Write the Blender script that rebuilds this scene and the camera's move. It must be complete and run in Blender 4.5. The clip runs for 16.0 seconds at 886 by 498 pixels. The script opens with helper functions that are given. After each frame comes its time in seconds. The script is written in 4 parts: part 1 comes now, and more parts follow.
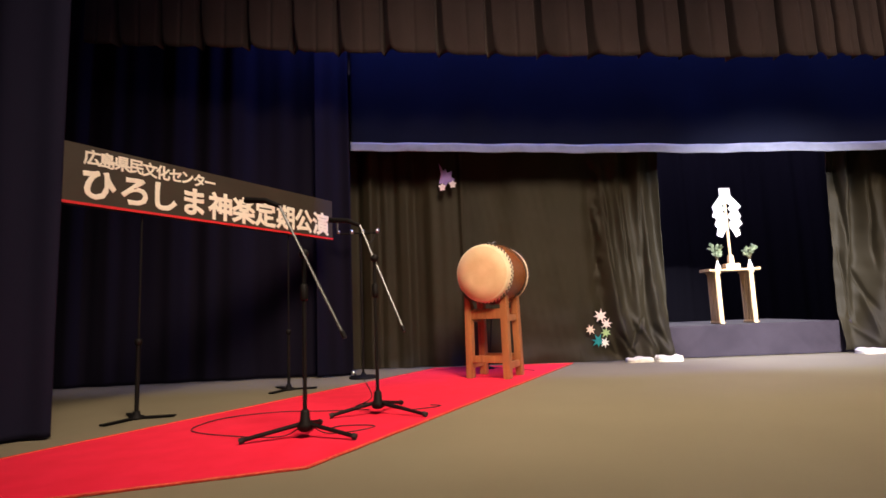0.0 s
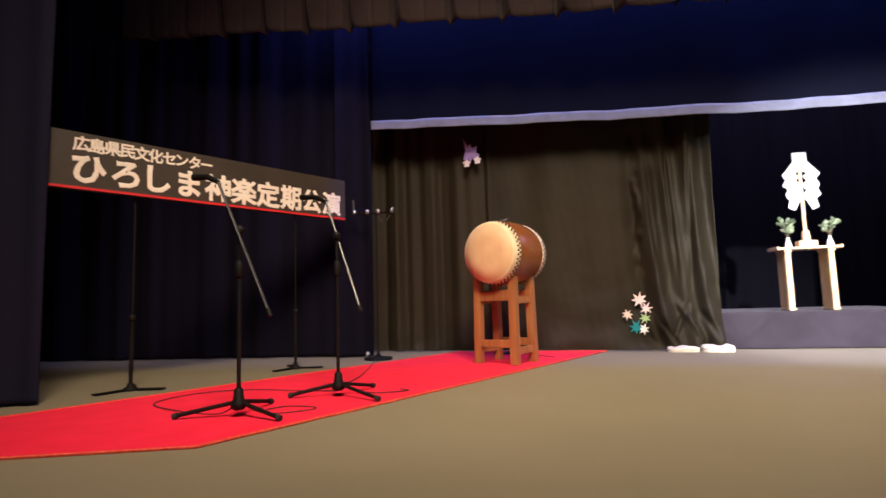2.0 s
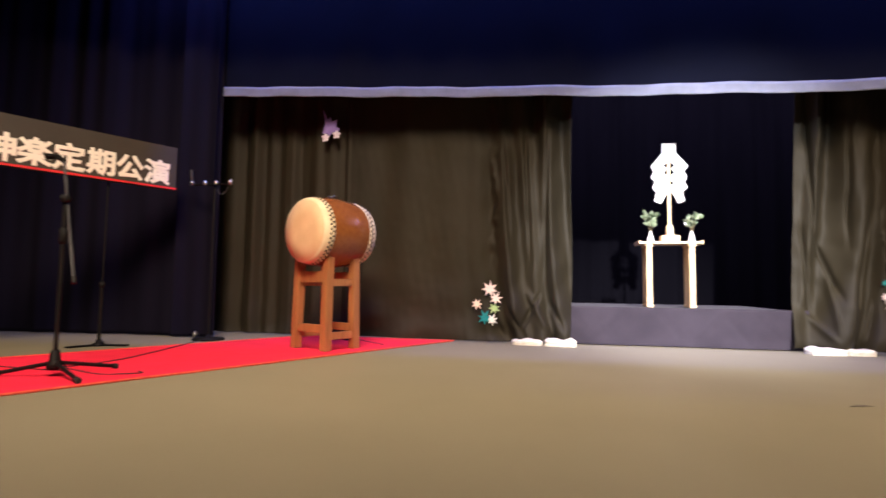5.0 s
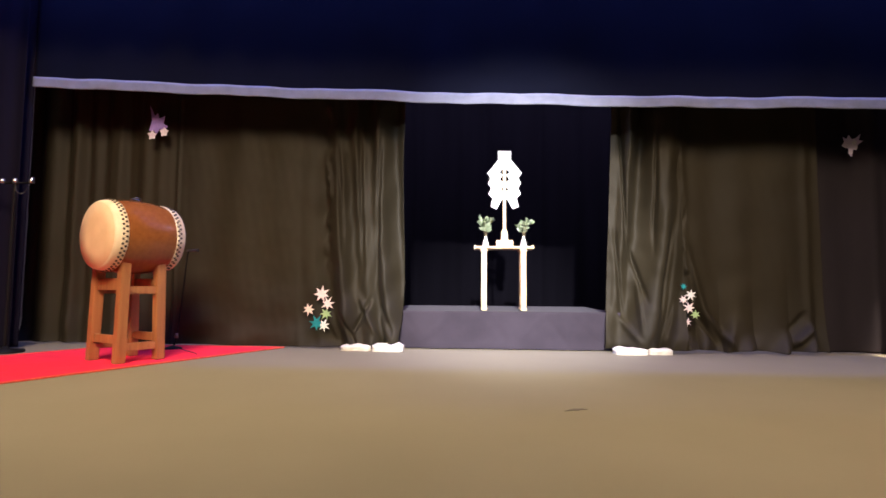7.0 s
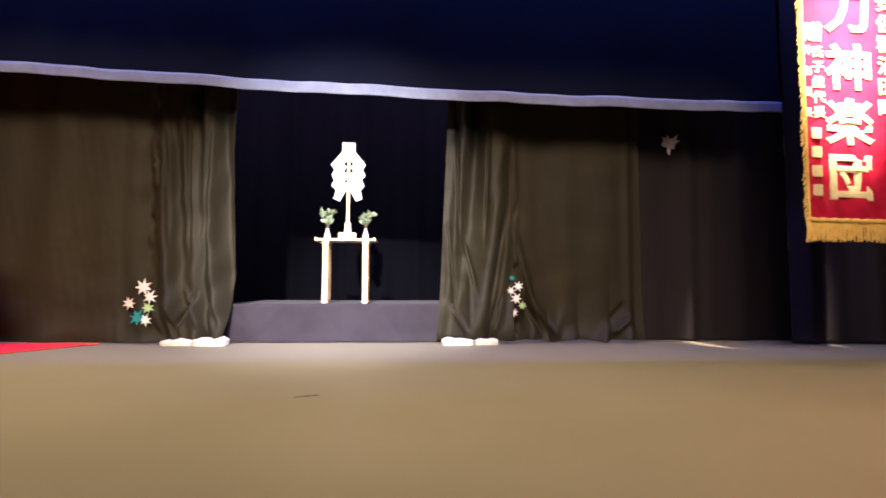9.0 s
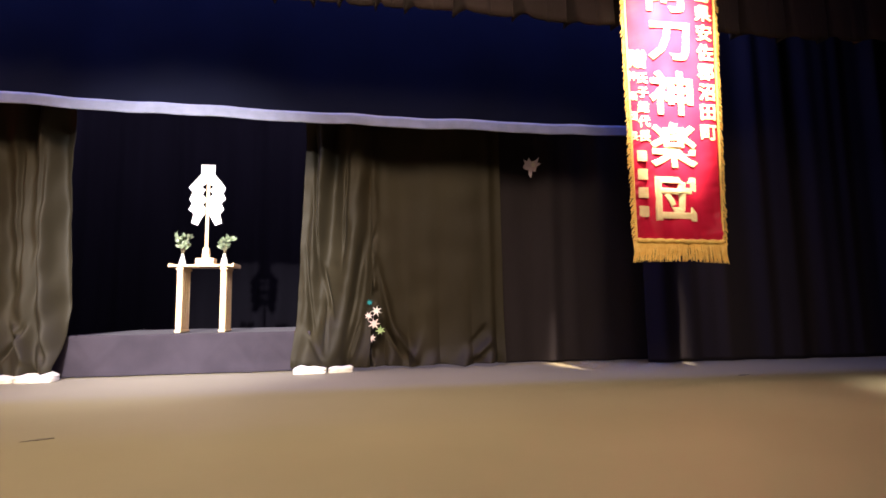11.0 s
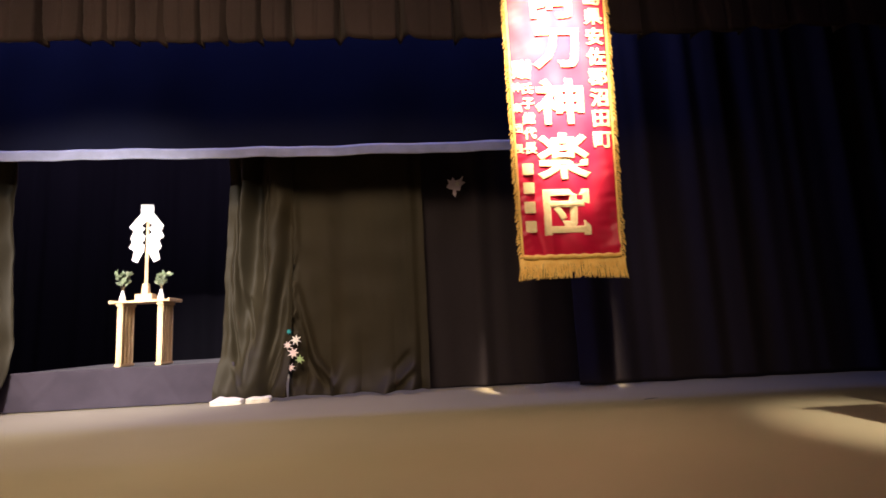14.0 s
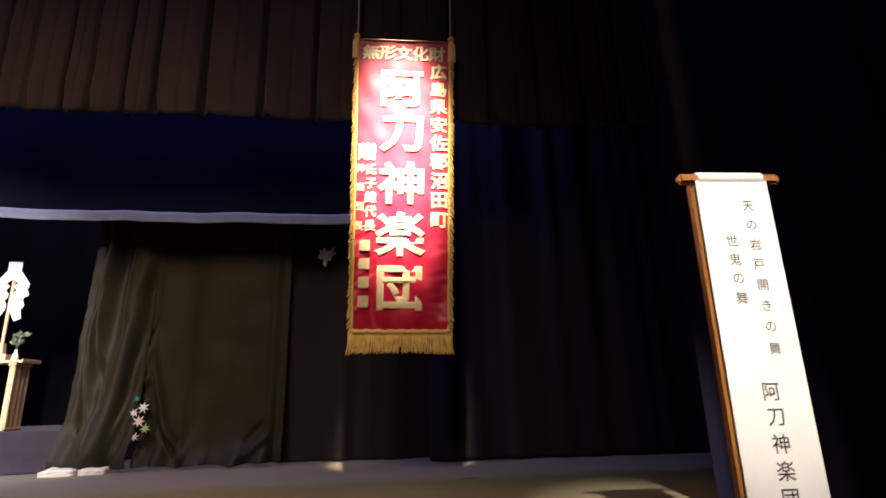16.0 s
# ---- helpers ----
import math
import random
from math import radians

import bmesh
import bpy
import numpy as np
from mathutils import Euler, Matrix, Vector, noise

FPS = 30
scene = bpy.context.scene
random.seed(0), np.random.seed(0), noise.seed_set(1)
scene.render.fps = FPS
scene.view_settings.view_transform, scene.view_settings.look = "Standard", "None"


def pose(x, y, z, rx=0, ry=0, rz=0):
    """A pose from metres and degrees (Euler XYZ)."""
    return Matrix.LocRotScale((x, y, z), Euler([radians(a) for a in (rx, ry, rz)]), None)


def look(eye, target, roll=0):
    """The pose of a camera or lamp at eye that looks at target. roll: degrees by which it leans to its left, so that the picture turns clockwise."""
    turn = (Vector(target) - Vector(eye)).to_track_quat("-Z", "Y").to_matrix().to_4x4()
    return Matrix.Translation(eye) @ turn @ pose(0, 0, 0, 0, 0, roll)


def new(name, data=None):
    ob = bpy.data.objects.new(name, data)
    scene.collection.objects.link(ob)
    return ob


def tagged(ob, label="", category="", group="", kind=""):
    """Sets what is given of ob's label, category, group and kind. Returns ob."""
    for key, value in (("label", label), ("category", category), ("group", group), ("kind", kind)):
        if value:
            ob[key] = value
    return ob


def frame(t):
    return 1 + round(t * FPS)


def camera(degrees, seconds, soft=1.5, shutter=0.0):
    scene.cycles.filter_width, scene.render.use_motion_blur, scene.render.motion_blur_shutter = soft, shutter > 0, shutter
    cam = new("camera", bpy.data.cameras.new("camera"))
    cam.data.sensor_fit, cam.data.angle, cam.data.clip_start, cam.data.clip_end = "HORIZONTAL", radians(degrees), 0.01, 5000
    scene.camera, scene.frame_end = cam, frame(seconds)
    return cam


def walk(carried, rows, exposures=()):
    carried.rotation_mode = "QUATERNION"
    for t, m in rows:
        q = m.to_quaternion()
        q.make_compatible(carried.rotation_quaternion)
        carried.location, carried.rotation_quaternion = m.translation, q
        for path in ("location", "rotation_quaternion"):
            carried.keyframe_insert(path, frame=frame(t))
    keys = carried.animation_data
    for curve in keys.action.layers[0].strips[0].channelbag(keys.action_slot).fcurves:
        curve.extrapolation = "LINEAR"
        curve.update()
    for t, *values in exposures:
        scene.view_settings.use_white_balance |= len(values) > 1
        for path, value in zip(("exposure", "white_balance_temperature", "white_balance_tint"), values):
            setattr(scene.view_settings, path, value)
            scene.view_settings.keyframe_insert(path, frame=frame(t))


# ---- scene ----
cam = camera(80.0, 16.0, soft=1.5, shutter=0.45)
PATH = [
    (0, (0.98, -0.083, 0.539), (0.935, 1.903, 0.778), -2.3),
    (0.5, (1.162, 0.008, 0.534), (1.111, 1.995, 0.757), -2.1),
    (1, (1.367, 0.057, 0.53), (1.291, 2.045, 0.737), -1.9),
    (1.5, (1.541, 0.153, 0.503), (1.319, 2.13, 0.703), -1.8),
    (2, (1.682, 0.208, 0.49), (1.261, 2.154, 0.684), -1.7),
    (2.5, (1.821, 0.205, 0.504), (1.202, 2.098, 0.691), -1.0),
    (3, (1.929, 0.308, 0.491), (1.156, 2.144, 0.668), -0.7),
    (3.5, (2.105, 0.415, 0.49), (1.321, 2.249, 0.644), 0.1),
    (4, (2.314, 0.494, 0.48), (1.642, 2.371, 0.636), 0.4),
    (4.5, (2.561, 0.623, 0.455), (2.023, 2.544, 0.598), 1.0),
    (5, (2.802, 0.692, 0.453), (2.433, 2.652, 0.598), 0.8),
    (7.5, (3.812, 0.821, 0.529), (3.724, 2.814, 0.67), 0.4),
    (8, (4.004, 0.819, 0.485), (3.97, 2.812, 0.642), 0.2),
    (8.5, (4.206, 0.814, 0.479), (4.258, 2.808, 0.623), -0.1),
    (9, (4.503, 0.85, 0.462), (4.608, 2.843, 0.602), 0.2),
    (9.5, (4.726, 0.861, 0.444), (4.922, 2.845, 0.605), -0.3),
    (10, (4.931, 0.857, 0.473), (5.194, 2.832, 0.645), -0.8),
    (12.5, (5.898, 0.856, 0.476), (6.093, 2.823, 0.776), -1.8),
    (13, (6.091, 0.874, 0.479), (6.152, 2.85, 0.784), -2.0),
    (13.5, (6.276, 0.896, 0.495), (6.286, 2.874, 0.795), -2.3),
    (14, (6.469, 0.844, 0.477), (6.508, 2.82, 0.781), -3.0),
    (14.5, (6.71, 0.834, 0.443), (6.791, 2.808, 0.755), -2.7),
    (15, (6.932, 0.782, 0.47), (7.076, 2.742, 0.841), -2.5),
    (15.5, (7.136, 0.676, 0.493), (7.306, 2.616, 0.948), -2.2),
    (16, (7.343, 0.697, 0.494), (7.5, 2.618, 1.027), -1.6),
]
EXPOSURES = [(0, -0.02, 6500, 10), (4, -0.08, 6500, 10), (5, 0.04, 6500, 10), (7.5, 0.05, 6620, 10), (9, 0.13, 6700, 10), (10, 0.18, 6700, 10), (12.5, -0.2, 7450, 12), (13, -0.36, 7450, 12), (13.5, -0.34, 7450, 12), (14, -0.24, 7450, 12), (14.5, -0.05, 7450, 12), (15, 0.06, 6950, 12), (15.5, -0.38, 6650, 14), (16, -0.98, 6650, 14)]
walk(cam, [(t, look(eye, target, roll)) for t, eye, target, roll in PATH], EXPOSURES)

# ---- light: hall spots in front, a spot on the altar, one on the banner, one on the scroll, blue border light ----
world = bpy.data.worlds.new("hall_dark")
world.use_nodes = True
world.node_tree.nodes["Background"].inputs[0].default_value = (0.30, 0.35, 0.5, 1)
world.node_tree.nodes["Background"].inputs[1].default_value = 0.004
scene.world = world


def spot(name, eye, target, watts, cone, colour, blend=0.6, radius=0.12):
    d = bpy.data.lights.new(name, "SPOT")
    d.energy, d.color, d.spot_size, d.spot_blend, d.shadow_soft_size = watts, colour, radians(cone), blend, radius
    ob = new(name, d)
    ob.matrix_world = look(eye, target)
    return ob


WARM, COOL = (1.0, 0.785, 0.57), (0.93, 0.94, 1.0)
for lx, aim_x, aim_y, watts, cone in ((2.3, 0.60, 3.75, 2800, 58), (3.9, 3.9, 3.9, 1900, 58), (5.9, 5.8, 4.2, 1300, 58)):
    spot("front_spot", (lx, -0.6, 5.15), (aim_x, aim_y, 0.4), watts, cone, WARM, 0.9, 1.15)
spot("altar_spot", (3.95, -4.6, 4.3), (3.92, 5.3, 0.74), 18500, 17.0, COOL, 0.95, 0.10)
spot("banner_spot", (7.34, 1.75, 7.2), (7.335, 4.08, 2.24), 67000, 8.6, (1.0, 0.83, 0.64), 1.0, 0.08)
spot("scroll_spot", (8.25, -2.6, 5.6), (8.43, 2.3, 0.70), 8700, 9.6, (1.0, 0.90, 0.76), 1.0, 0.08)
border = bpy.data.lights.new("border_light", "AREA")
border.shape, border.size, border.size_y, border.energy, border.color = "RECTANGLE", 8.6, 0.12, 185, (0.15, 0.22, 1.0)
wash = bpy.data.lights.new("blue_border_light", "AREA")
wash.shape, wash.size, wash.size_y, wash.energy, wash.color = "RECTANGLE", 13.0, 0.2, 66, (0.42, 0.34, 0.84)
new("blue_border_light", wash).matrix_world = look((4.7, 0.4, 7.0), (4.7, 3.6, 1.0))
# added fill lamp, out of view, that lifts the dark backdrop behind the altar
rear = bpy.data.lights.new("rear_fill_light", "AREA")
rear.shape, rear.size, rear.size_y, rear.energy, rear.color = "RECTANGLE", 8.0, 0.12, 270, (0.60, 0.55, 1.0)
new("rear_fill_light", rear).matrix_world = look((3.7, 6.6, 3.9), (3.7, 8.1, 1.2))
new("border_light", border).matrix_world = look((3.7, 4.46, 3.75), (3.7, 4.86, 2.1))


# ---- materials ----
def srgb(r, g, b):
    return tuple(((c / 255 + 0.055) / 1.055) ** 2.4 if c > 10 else c / 255 / 12.92 for c in (r, g, b)) + (1,)


def material(name, a, b, rough=0.7, scale=6.0, fine=180.0, bump=0.15, stretch=(1, 1, 1), metal=0.0, sheen=0.0, dist=0.002, per=0.0, spec=0.5):
    """Two base colours mixed by noise at two scales, with a fine relief."""
    m = bpy.data.materials.new(name)
    m.use_nodes = True
    n, l = m.node_tree.nodes, m.node_tree.links
    bs = n["Principled BSDF"]
    co = n.new("ShaderNodeTexCoord")
    mp = n.new("ShaderNodeMapping")
    mp.inputs["Scale"].default_value = stretch
    l.new(co.outputs["Object"], mp.inputs[0])
    big, small = n.new("ShaderNodeTexNoise"), n.new("ShaderNodeTexNoise")
    big.inputs["Scale"].default_value, big.inputs["Detail"].default_value = scale, 5
    small.inputs["Scale"].default_value, small.inputs["Detail"].default_value = fine, 2
    l.new(mp.outputs[0], big.inputs[0])
    l.new(mp.outputs[0], small.inputs[0])
    add = n.new("ShaderNodeMath")
    add.operation = "MULTIPLY_ADD"
    l.new(small.outputs[0], add.inputs[0])
    add.inputs[1].default_value = 0.35
    l.new(big.outputs[0], add.inputs[2])
    ramp = n.new("ShaderNodeMapRange")
    ramp.inputs[1].default_value, ramp.inputs[2].default_value = 0.45, 0.9
    l.new(add.outputs[0], ramp.inputs[0])
    mix = n.new("ShaderNodeMix")
    mix.data_type = "RGBA"
    mix.inputs[6].default_value, mix.inputs[7].default_value = (*a[:3], 1), (*b[:3], 1)
    if per:
        info, vary = n.new("ShaderNodeObjectInfo"), n.new("ShaderNodeMath")
        vary.operation = "MULTIPLY_ADD"
        vary.inputs[1].default_value = per
        l.new(info.outputs["Random"], vary.inputs[0])
        l.new(ramp.outputs[0], vary.inputs[2])
        l.new(vary.outputs[0], mix.inputs[0])
    else:
        l.new(ramp.outputs[0], mix.inputs[0])
    l.new(mix.outputs[2], bs.inputs["Base Color"])
    bs.inputs["Roughness"].default_value, bs.inputs["Metallic"].default_value = rough, metal
    bs.inputs["Sheen Weight"].default_value = sheen
    bs.inputs["Specular IOR Level"].default_value = spec
    bp = n.new("ShaderNodeBump")
    bp.inputs["Strength"].default_value, bp.inputs["Distance"].default_value = bump, dist
    l.new(add.outputs[0], bp.inputs["Height"])
    l.new(bp.outputs[0], bs.inputs["Normal"])
    return m


M = dict(
    floor=material("stage_linoleum", (0.208, 0.182, 0.119), (0.243, 0.213, 0.142), 0.6, 1.1, 240, 0.2),
    carpet=material("red_felt", (0.82, 0.006, 0.040), (0.92, 0.014, 0.060), 0.95, 7, 420, 0.5, sheen=0.06, spec=0.2),
    carpet_edge=material("red_binding", (0.55, 0.02, 0.02), (0.75, 0.12, 0.06), 0.85, 60, 300, 0.4),
    black=material("black_curtain_cloth", (0.0130, 0.0097, 0.0042), (0.0215, 0.0163, 0.0075), 0.70, 3, 350, 0.25, (1, 1, 0.2), spec=0.30),
    black2=material("black_velour", (0.0165, 0.0135, 0.0170), (0.0235, 0.0195, 0.0240), 0.9, 3, 300, 0.3, (1, 1, 0.2), spec=0.10),
    navy=material("navy_leg_cloth", (0.0080, 0.0072, 0.0195), (0.0118, 0.0106, 0.0270), 0.9, 3, 300, 0.3, (1, 1, 0.2), spec=0.12),
    # darker copy of the stage-side cloth, with the shade at the left in its colour
    shadeleg=material("shade_darkened_leg_cloth", (0.0050, 0.0040, 0.0100), (0.0076, 0.0062, 0.0145), 0.9, 3, 300, 0.3, (1, 1, 0.2), spec=0.08),
    blue=material("dark_blue_border_cloth", (0.0020, 0.0026, 0.0077), (0.0028, 0.0036, 0.0105), 0.95, 4, 300, 0.3, spec=0.1),
    # white tape; the border lamp's blue is partly put into its colour
    strip=material("hem_tape_blue_light_tint", (0.140, 0.150, 0.205), (0.185, 0.195, 0.265), 0.85, 9, 260, 0.3),
    mauve=material("mauve_pleated_velour", (0.027, 0.0180, 0.0172), (0.043, 0.0282, 0.0264), 0.9, 4, 260, 0.3, (1, 1, 0.15), sheen=0.05, spec=0.2),
    dais=material("dark_violet_grey_cloth", (0.0235, 0.0182, 0.0275), (0.036, 0.0285, 0.041), 0.85, 5, 320, 0.35, sheen=0.05, spec=0.2),
    hinoki=material("pale_cypress_wood", (0.62, 0.42, 0.22), (0.76, 0.58, 0.36), 0.5, 5, 60, 0.2, (8, 8, 0.8)),
    paper=material("white_washi_paper", (0.78, 0.78, 0.77), (0.86, 0.86, 0.85), 0.8, 12, 200, 0.2),
    china=material("white_porcelain", (0.80, 0.80, 0.79), (0.86, 0.86, 0.85), 0.18, 8, 80, 0.02),
    # dark green leaf; the pale second colour paints the spot's highlights on it
    leaf=material("sakaki_leaf_pale_glints", (0.07, 0.12, 0.06), (0.34, 0.40, 0.27), 0.25, 25, 160, 0.2, per=0.5),
    stem=material("twig_bark", (0.08, 0.06, 0.03), (0.14, 0.11, 0.06), 0.8, 30, 160, 0.3),
    drum=material("dark_red_keyaki_body", (0.19, 0.060, 0.016), (0.245, 0.082, 0.023), 0.24, 4, 110, 0.08, (1.2, 9, 9)),
    hide=material("tan_drum_hide", (0.62, 0.40, 0.22), (0.74, 0.52, 0.31), 0.55, 7, 140, 0.15),
    rim=material("cream_hide_edge", (0.68, 0.54, 0.34), (0.80, 0.68, 0.47), 0.6, 14, 160, 0.2),
    tack=material("black_iron_tack", (0.035, 0.025, 0.02), (0.07, 0.05, 0.035), 0.4, 20, 100, 0.1, metal=0.6),
    stand=material("orange_brown_wood", (0.26, 0.095, 0.035), (0.40, 0.17, 0.065), 0.42, 4, 55, 0.25, (9, 9, 0.7)),
    bright=material("polished_steel", (0.55, 0.54, 0.52), (0.68, 0.67, 0.65), 0.3, 10, 90, 0.02, metal=1.0),
    steel=material("chromed_tube", (0.10, 0.10, 0.105), (0.15, 0.15, 0.15), 0.45, 10, 90, 0.02, metal=1.0),
    matt=material("black_powder_coat", (0.006, 0.0055, 0.0055), (0.011, 0.010, 0.010), 0.55, 18, 200, 0.1, spec=0.12),
    rubber=material("black_rubber", (0.012, 0.012, 0.012), (0.022, 0.022, 0.022), 0.8, 20, 200, 0.2),
    signboard=material("brown_sign_board", (0.030, 0.023, 0.015), (0.046, 0.036, 0.024), 0.55, 3, 120, 0.08),
    signred=material("red_sign_line", (0.50, 0.012, 0.018), (0.62, 0.02, 0.025), 0.6, 9, 150, 0.1),
    letter=material("cream_cut_letters", (0.76, 0.71, 0.60), (0.86, 0.81, 0.70), 0.6, 9, 120, 0.1),
    bag=material("white_weight_cloth", (0.60, 0.55, 0.46), (0.80, 0.76, 0.68), 0.85, 14, 220, 0.5),
    satin=material("crimson_satin", (0.44, 0.006, 0.036), (0.56, 0.010, 0.054), 0.42, 6, 260, 0.2, sheen=0.04, spec=0.4),
    gold=material("gold_fringe_thread", (0.82, 0.50, 0.12), (0.93, 0.66, 0.23), 0.5, 30, 260, 0.5),
    goldthread=material("pale_gold_embroidery", (0.72, 0.56, 0.30), (0.83, 0.69, 0.43), 0.5, 40, 320, 0.6),
    rope=material("grey_hanging_cord", (0.30, 0.27, 0.24), (0.42, 0.38, 0.34), 0.8, 30, 200, 0.3),
    scrollwood=material("honey_brown_wood", (0.30, 0.12, 0.03), (0.46, 0.21, 0.06), 0.38, 5, 60, 0.2, (9, 9, 0.8)),
    ink=material("black_ink", (0.012, 0.012, 0.012), (0.03, 0.03, 0.03), 0.7, 30, 200, 0.05),
    pink=material("pale_pink_felt", (0.78, 0.62, 0.60), (0.86, 0.72, 0.70), 0.9, 20, 260, 0.4),
    peach=material("peach_felt", (0.76, 0.57, 0.47), (0.84, 0.67, 0.57), 0.9, 20, 260, 0.4),
    green=material("light_green_felt", (0.30, 0.46, 0.20), (0.42, 0.58, 0.28), 0.9, 20, 260, 0.4),
    teal=material("teal_felt", (0.004, 0.17, 0.19), (0.01, 0.25, 0.27), 0.9, 20, 260, 0.4),
    white=material("white_felt", (0.74, 0.72, 0.70), (0.84, 0.82, 0.80), 0.9, 20, 260, 0.4),
    violet=material("violet_felt", (0.20, 0.13, 0.42), (0.30, 0.21, 0.55), 0.9, 20, 260, 0.4),
    lilac=material("lilac_white_felt", (0.62, 0.54, 0.66), (0.74, 0.67, 0.76), 0.9, 20, 260, 0.4),
    scuff=material("dark_scuff", (0.085, 0.072, 0.055), (0.12, 0.10, 0.08), 0.7, 30, 200, 0.2),
    backcloth=material("blue_black_backdrop_cloth", (0.0022, 0.0019, 0.0030), (0.0032, 0.0028, 0.0043), 0.95, 3, 300, 0.3, (1, 1, 0.2), spec=0.03),
    hall=material("brown_grey_hall_plaster", (0.24, 0.20, 0.175), (0.30, 0.25, 0.22), 0.9, 2, 60, 0.2),
)


# ---- builders ----
def mesh_object(name, bm, mat, parent=None, label="", smooth=False):
    me = bpy.data.meshes.new(name)
    bm.to_mesh(me)
    bm.free()
    me.materials.append(mat)
    if smooth:
        me.polygons.foreach_set("use_smooth", [True] * len(me.polygons))
    ob = new(name, me)
    if parent is not None:
        ob.parent = parent
    if label:
        tagged(ob, label)
    return ob


def part(name, bm, mat, parent, label="", smooth=False):
    return mesh_object(name, bm, mat, parent, label, smooth)


def thing(name, at, label, category, group="", turn=0.0):
    ob = new(name)
    ob.empty_display_size = 0.1
    ob.matrix_world = pose(*at, 0, 0, turn)
    return tagged(ob, label, category, group)


def box(size, at=(0, 0, 0), bevel=0.004, turn=None, bm=None, taper=1.0):
    """A bevelled box round the point at."""
    bm = bm or bmesh.new()
    one = bmesh.new()
    bmesh.ops.create_cube(one, size=1)
    for v in one.verts:
        k = taper if v.co.z > 0 else 1.0
        v.co = Vector((v.co.x * size[0] * k, v.co.y * size[1] * k, v.co.z * size[2]))
    if bevel:
        bmesh.ops.bevel(one, geom=one.edges[:], offset=bevel, segments=2, affect="EDGES")
    m = Matrix.Translation(at) @ (turn if turn else Matrix())
    one.transform(m)
    return merge(bm, one)


def merge(bm, one):
    me = bpy.data.meshes.new("t")
    one.to_mesh(me)
    one.free()
    bm.from_mesh(me)
    bpy.data.meshes.remove(me)
    return bm


def lathe(profile, seg=28, bm=None, m=None):
    """A body turned round z from (radius, height) pairs."""
    one = bmesh.new()
    rings = []
    for r, z in profile:
        rings.append([one.verts.new((r * math.cos(2 * math.pi * k / seg), r * math.sin(2 * math.pi * k / seg), z)) for k in range(seg)])
    for a, b in zip(rings, rings[1:]):
        for k in range(seg):
            one.faces.new((a[k], a[(k + 1) % seg], b[(k + 1) % seg], b[k]))
    one.faces.new(rings[0][::-1])
    one.faces.new(rings[-1])
    if m:
        one.transform(m)
    return merge(bm or bmesh.new(), one)


def tube(points, r, seg=8, bm=None, r_end=None):
    """A round rod along points."""
    one = bmesh.new()
    pts = [Vector(p) for p in points]
    rings = []
    for i, p in enumerate(pts):
        d = (pts[min(i + 1, len(pts) - 1)] - pts[max(i - 1, 0)]).normalized()
        u = d.orthogonal().normalized() if i == 0 else (u - d * u.dot(d)).normalized()
        w = d.cross(u)
        rr = r if r_end is None else r + (r_end - r) * i / (len(pts) - 1)
        rings.append([one.verts.new(p + rr * (math.cos(2 * math.pi * k / seg) * u + math.sin(2 * math.pi * k / seg) * w)) for k in range(seg)])
    for a, b in zip(rings, rings[1:]):
        for k in range(seg):
            one.faces.new((a[k], a[(k + 1) % seg], b[(k + 1) % seg], b[k]))
    one.faces.new(rings[0][::-1])
    one.faces.new(rings[-1])
    return merge(bm or bmesh.new(), one)


def curve_points(pts, n=8):
    """Catmull-Rom through pts."""
    p = [Vector(q) for q in pts]
    p = [2 * p[0] - p[1]] + p + [2 * p[-1] - p[-2]]
    out = []
    for i in range(1, len(p) - 2):
        for k in range(n):
            t = k / n
            out.append(0.5 * (2 * p[i] + (p[i + 1] - p[i - 1]) * t + (2 * p[i - 1] - 5 * p[i] + 4 * p[i + 1] - p[i + 2]) * t * t + (3 * p[i] - p[i - 1] - 3 * p[i + 1] + p[i + 2]) * t ** 3))
    out.append(p[-2])
    return out


def plate(outline, thick, bm=None, m=None, bend=None):
    """A flat cut-out in the xz plane, thick along y."""
    one = bmesh.new()
    f = one.faces.new([one.verts.new((x, 0, z)) for x, z in outline])
    r = bmesh.ops.extrude_face_region(one, geom=[f])
    for v in r["geom"]:
        if isinstance(v, bmesh.types.BMVert):
            v.co.y -= thick
    bmesh.ops.recalc_face_normals(one, faces=one.faces[:])
    if bend:
        for v in one.verts:
            v.co.y += bend(v.co.x, v.co.z)
    if m:
        one.transform(m)
    return merge(bm or bmesh.new(), one)


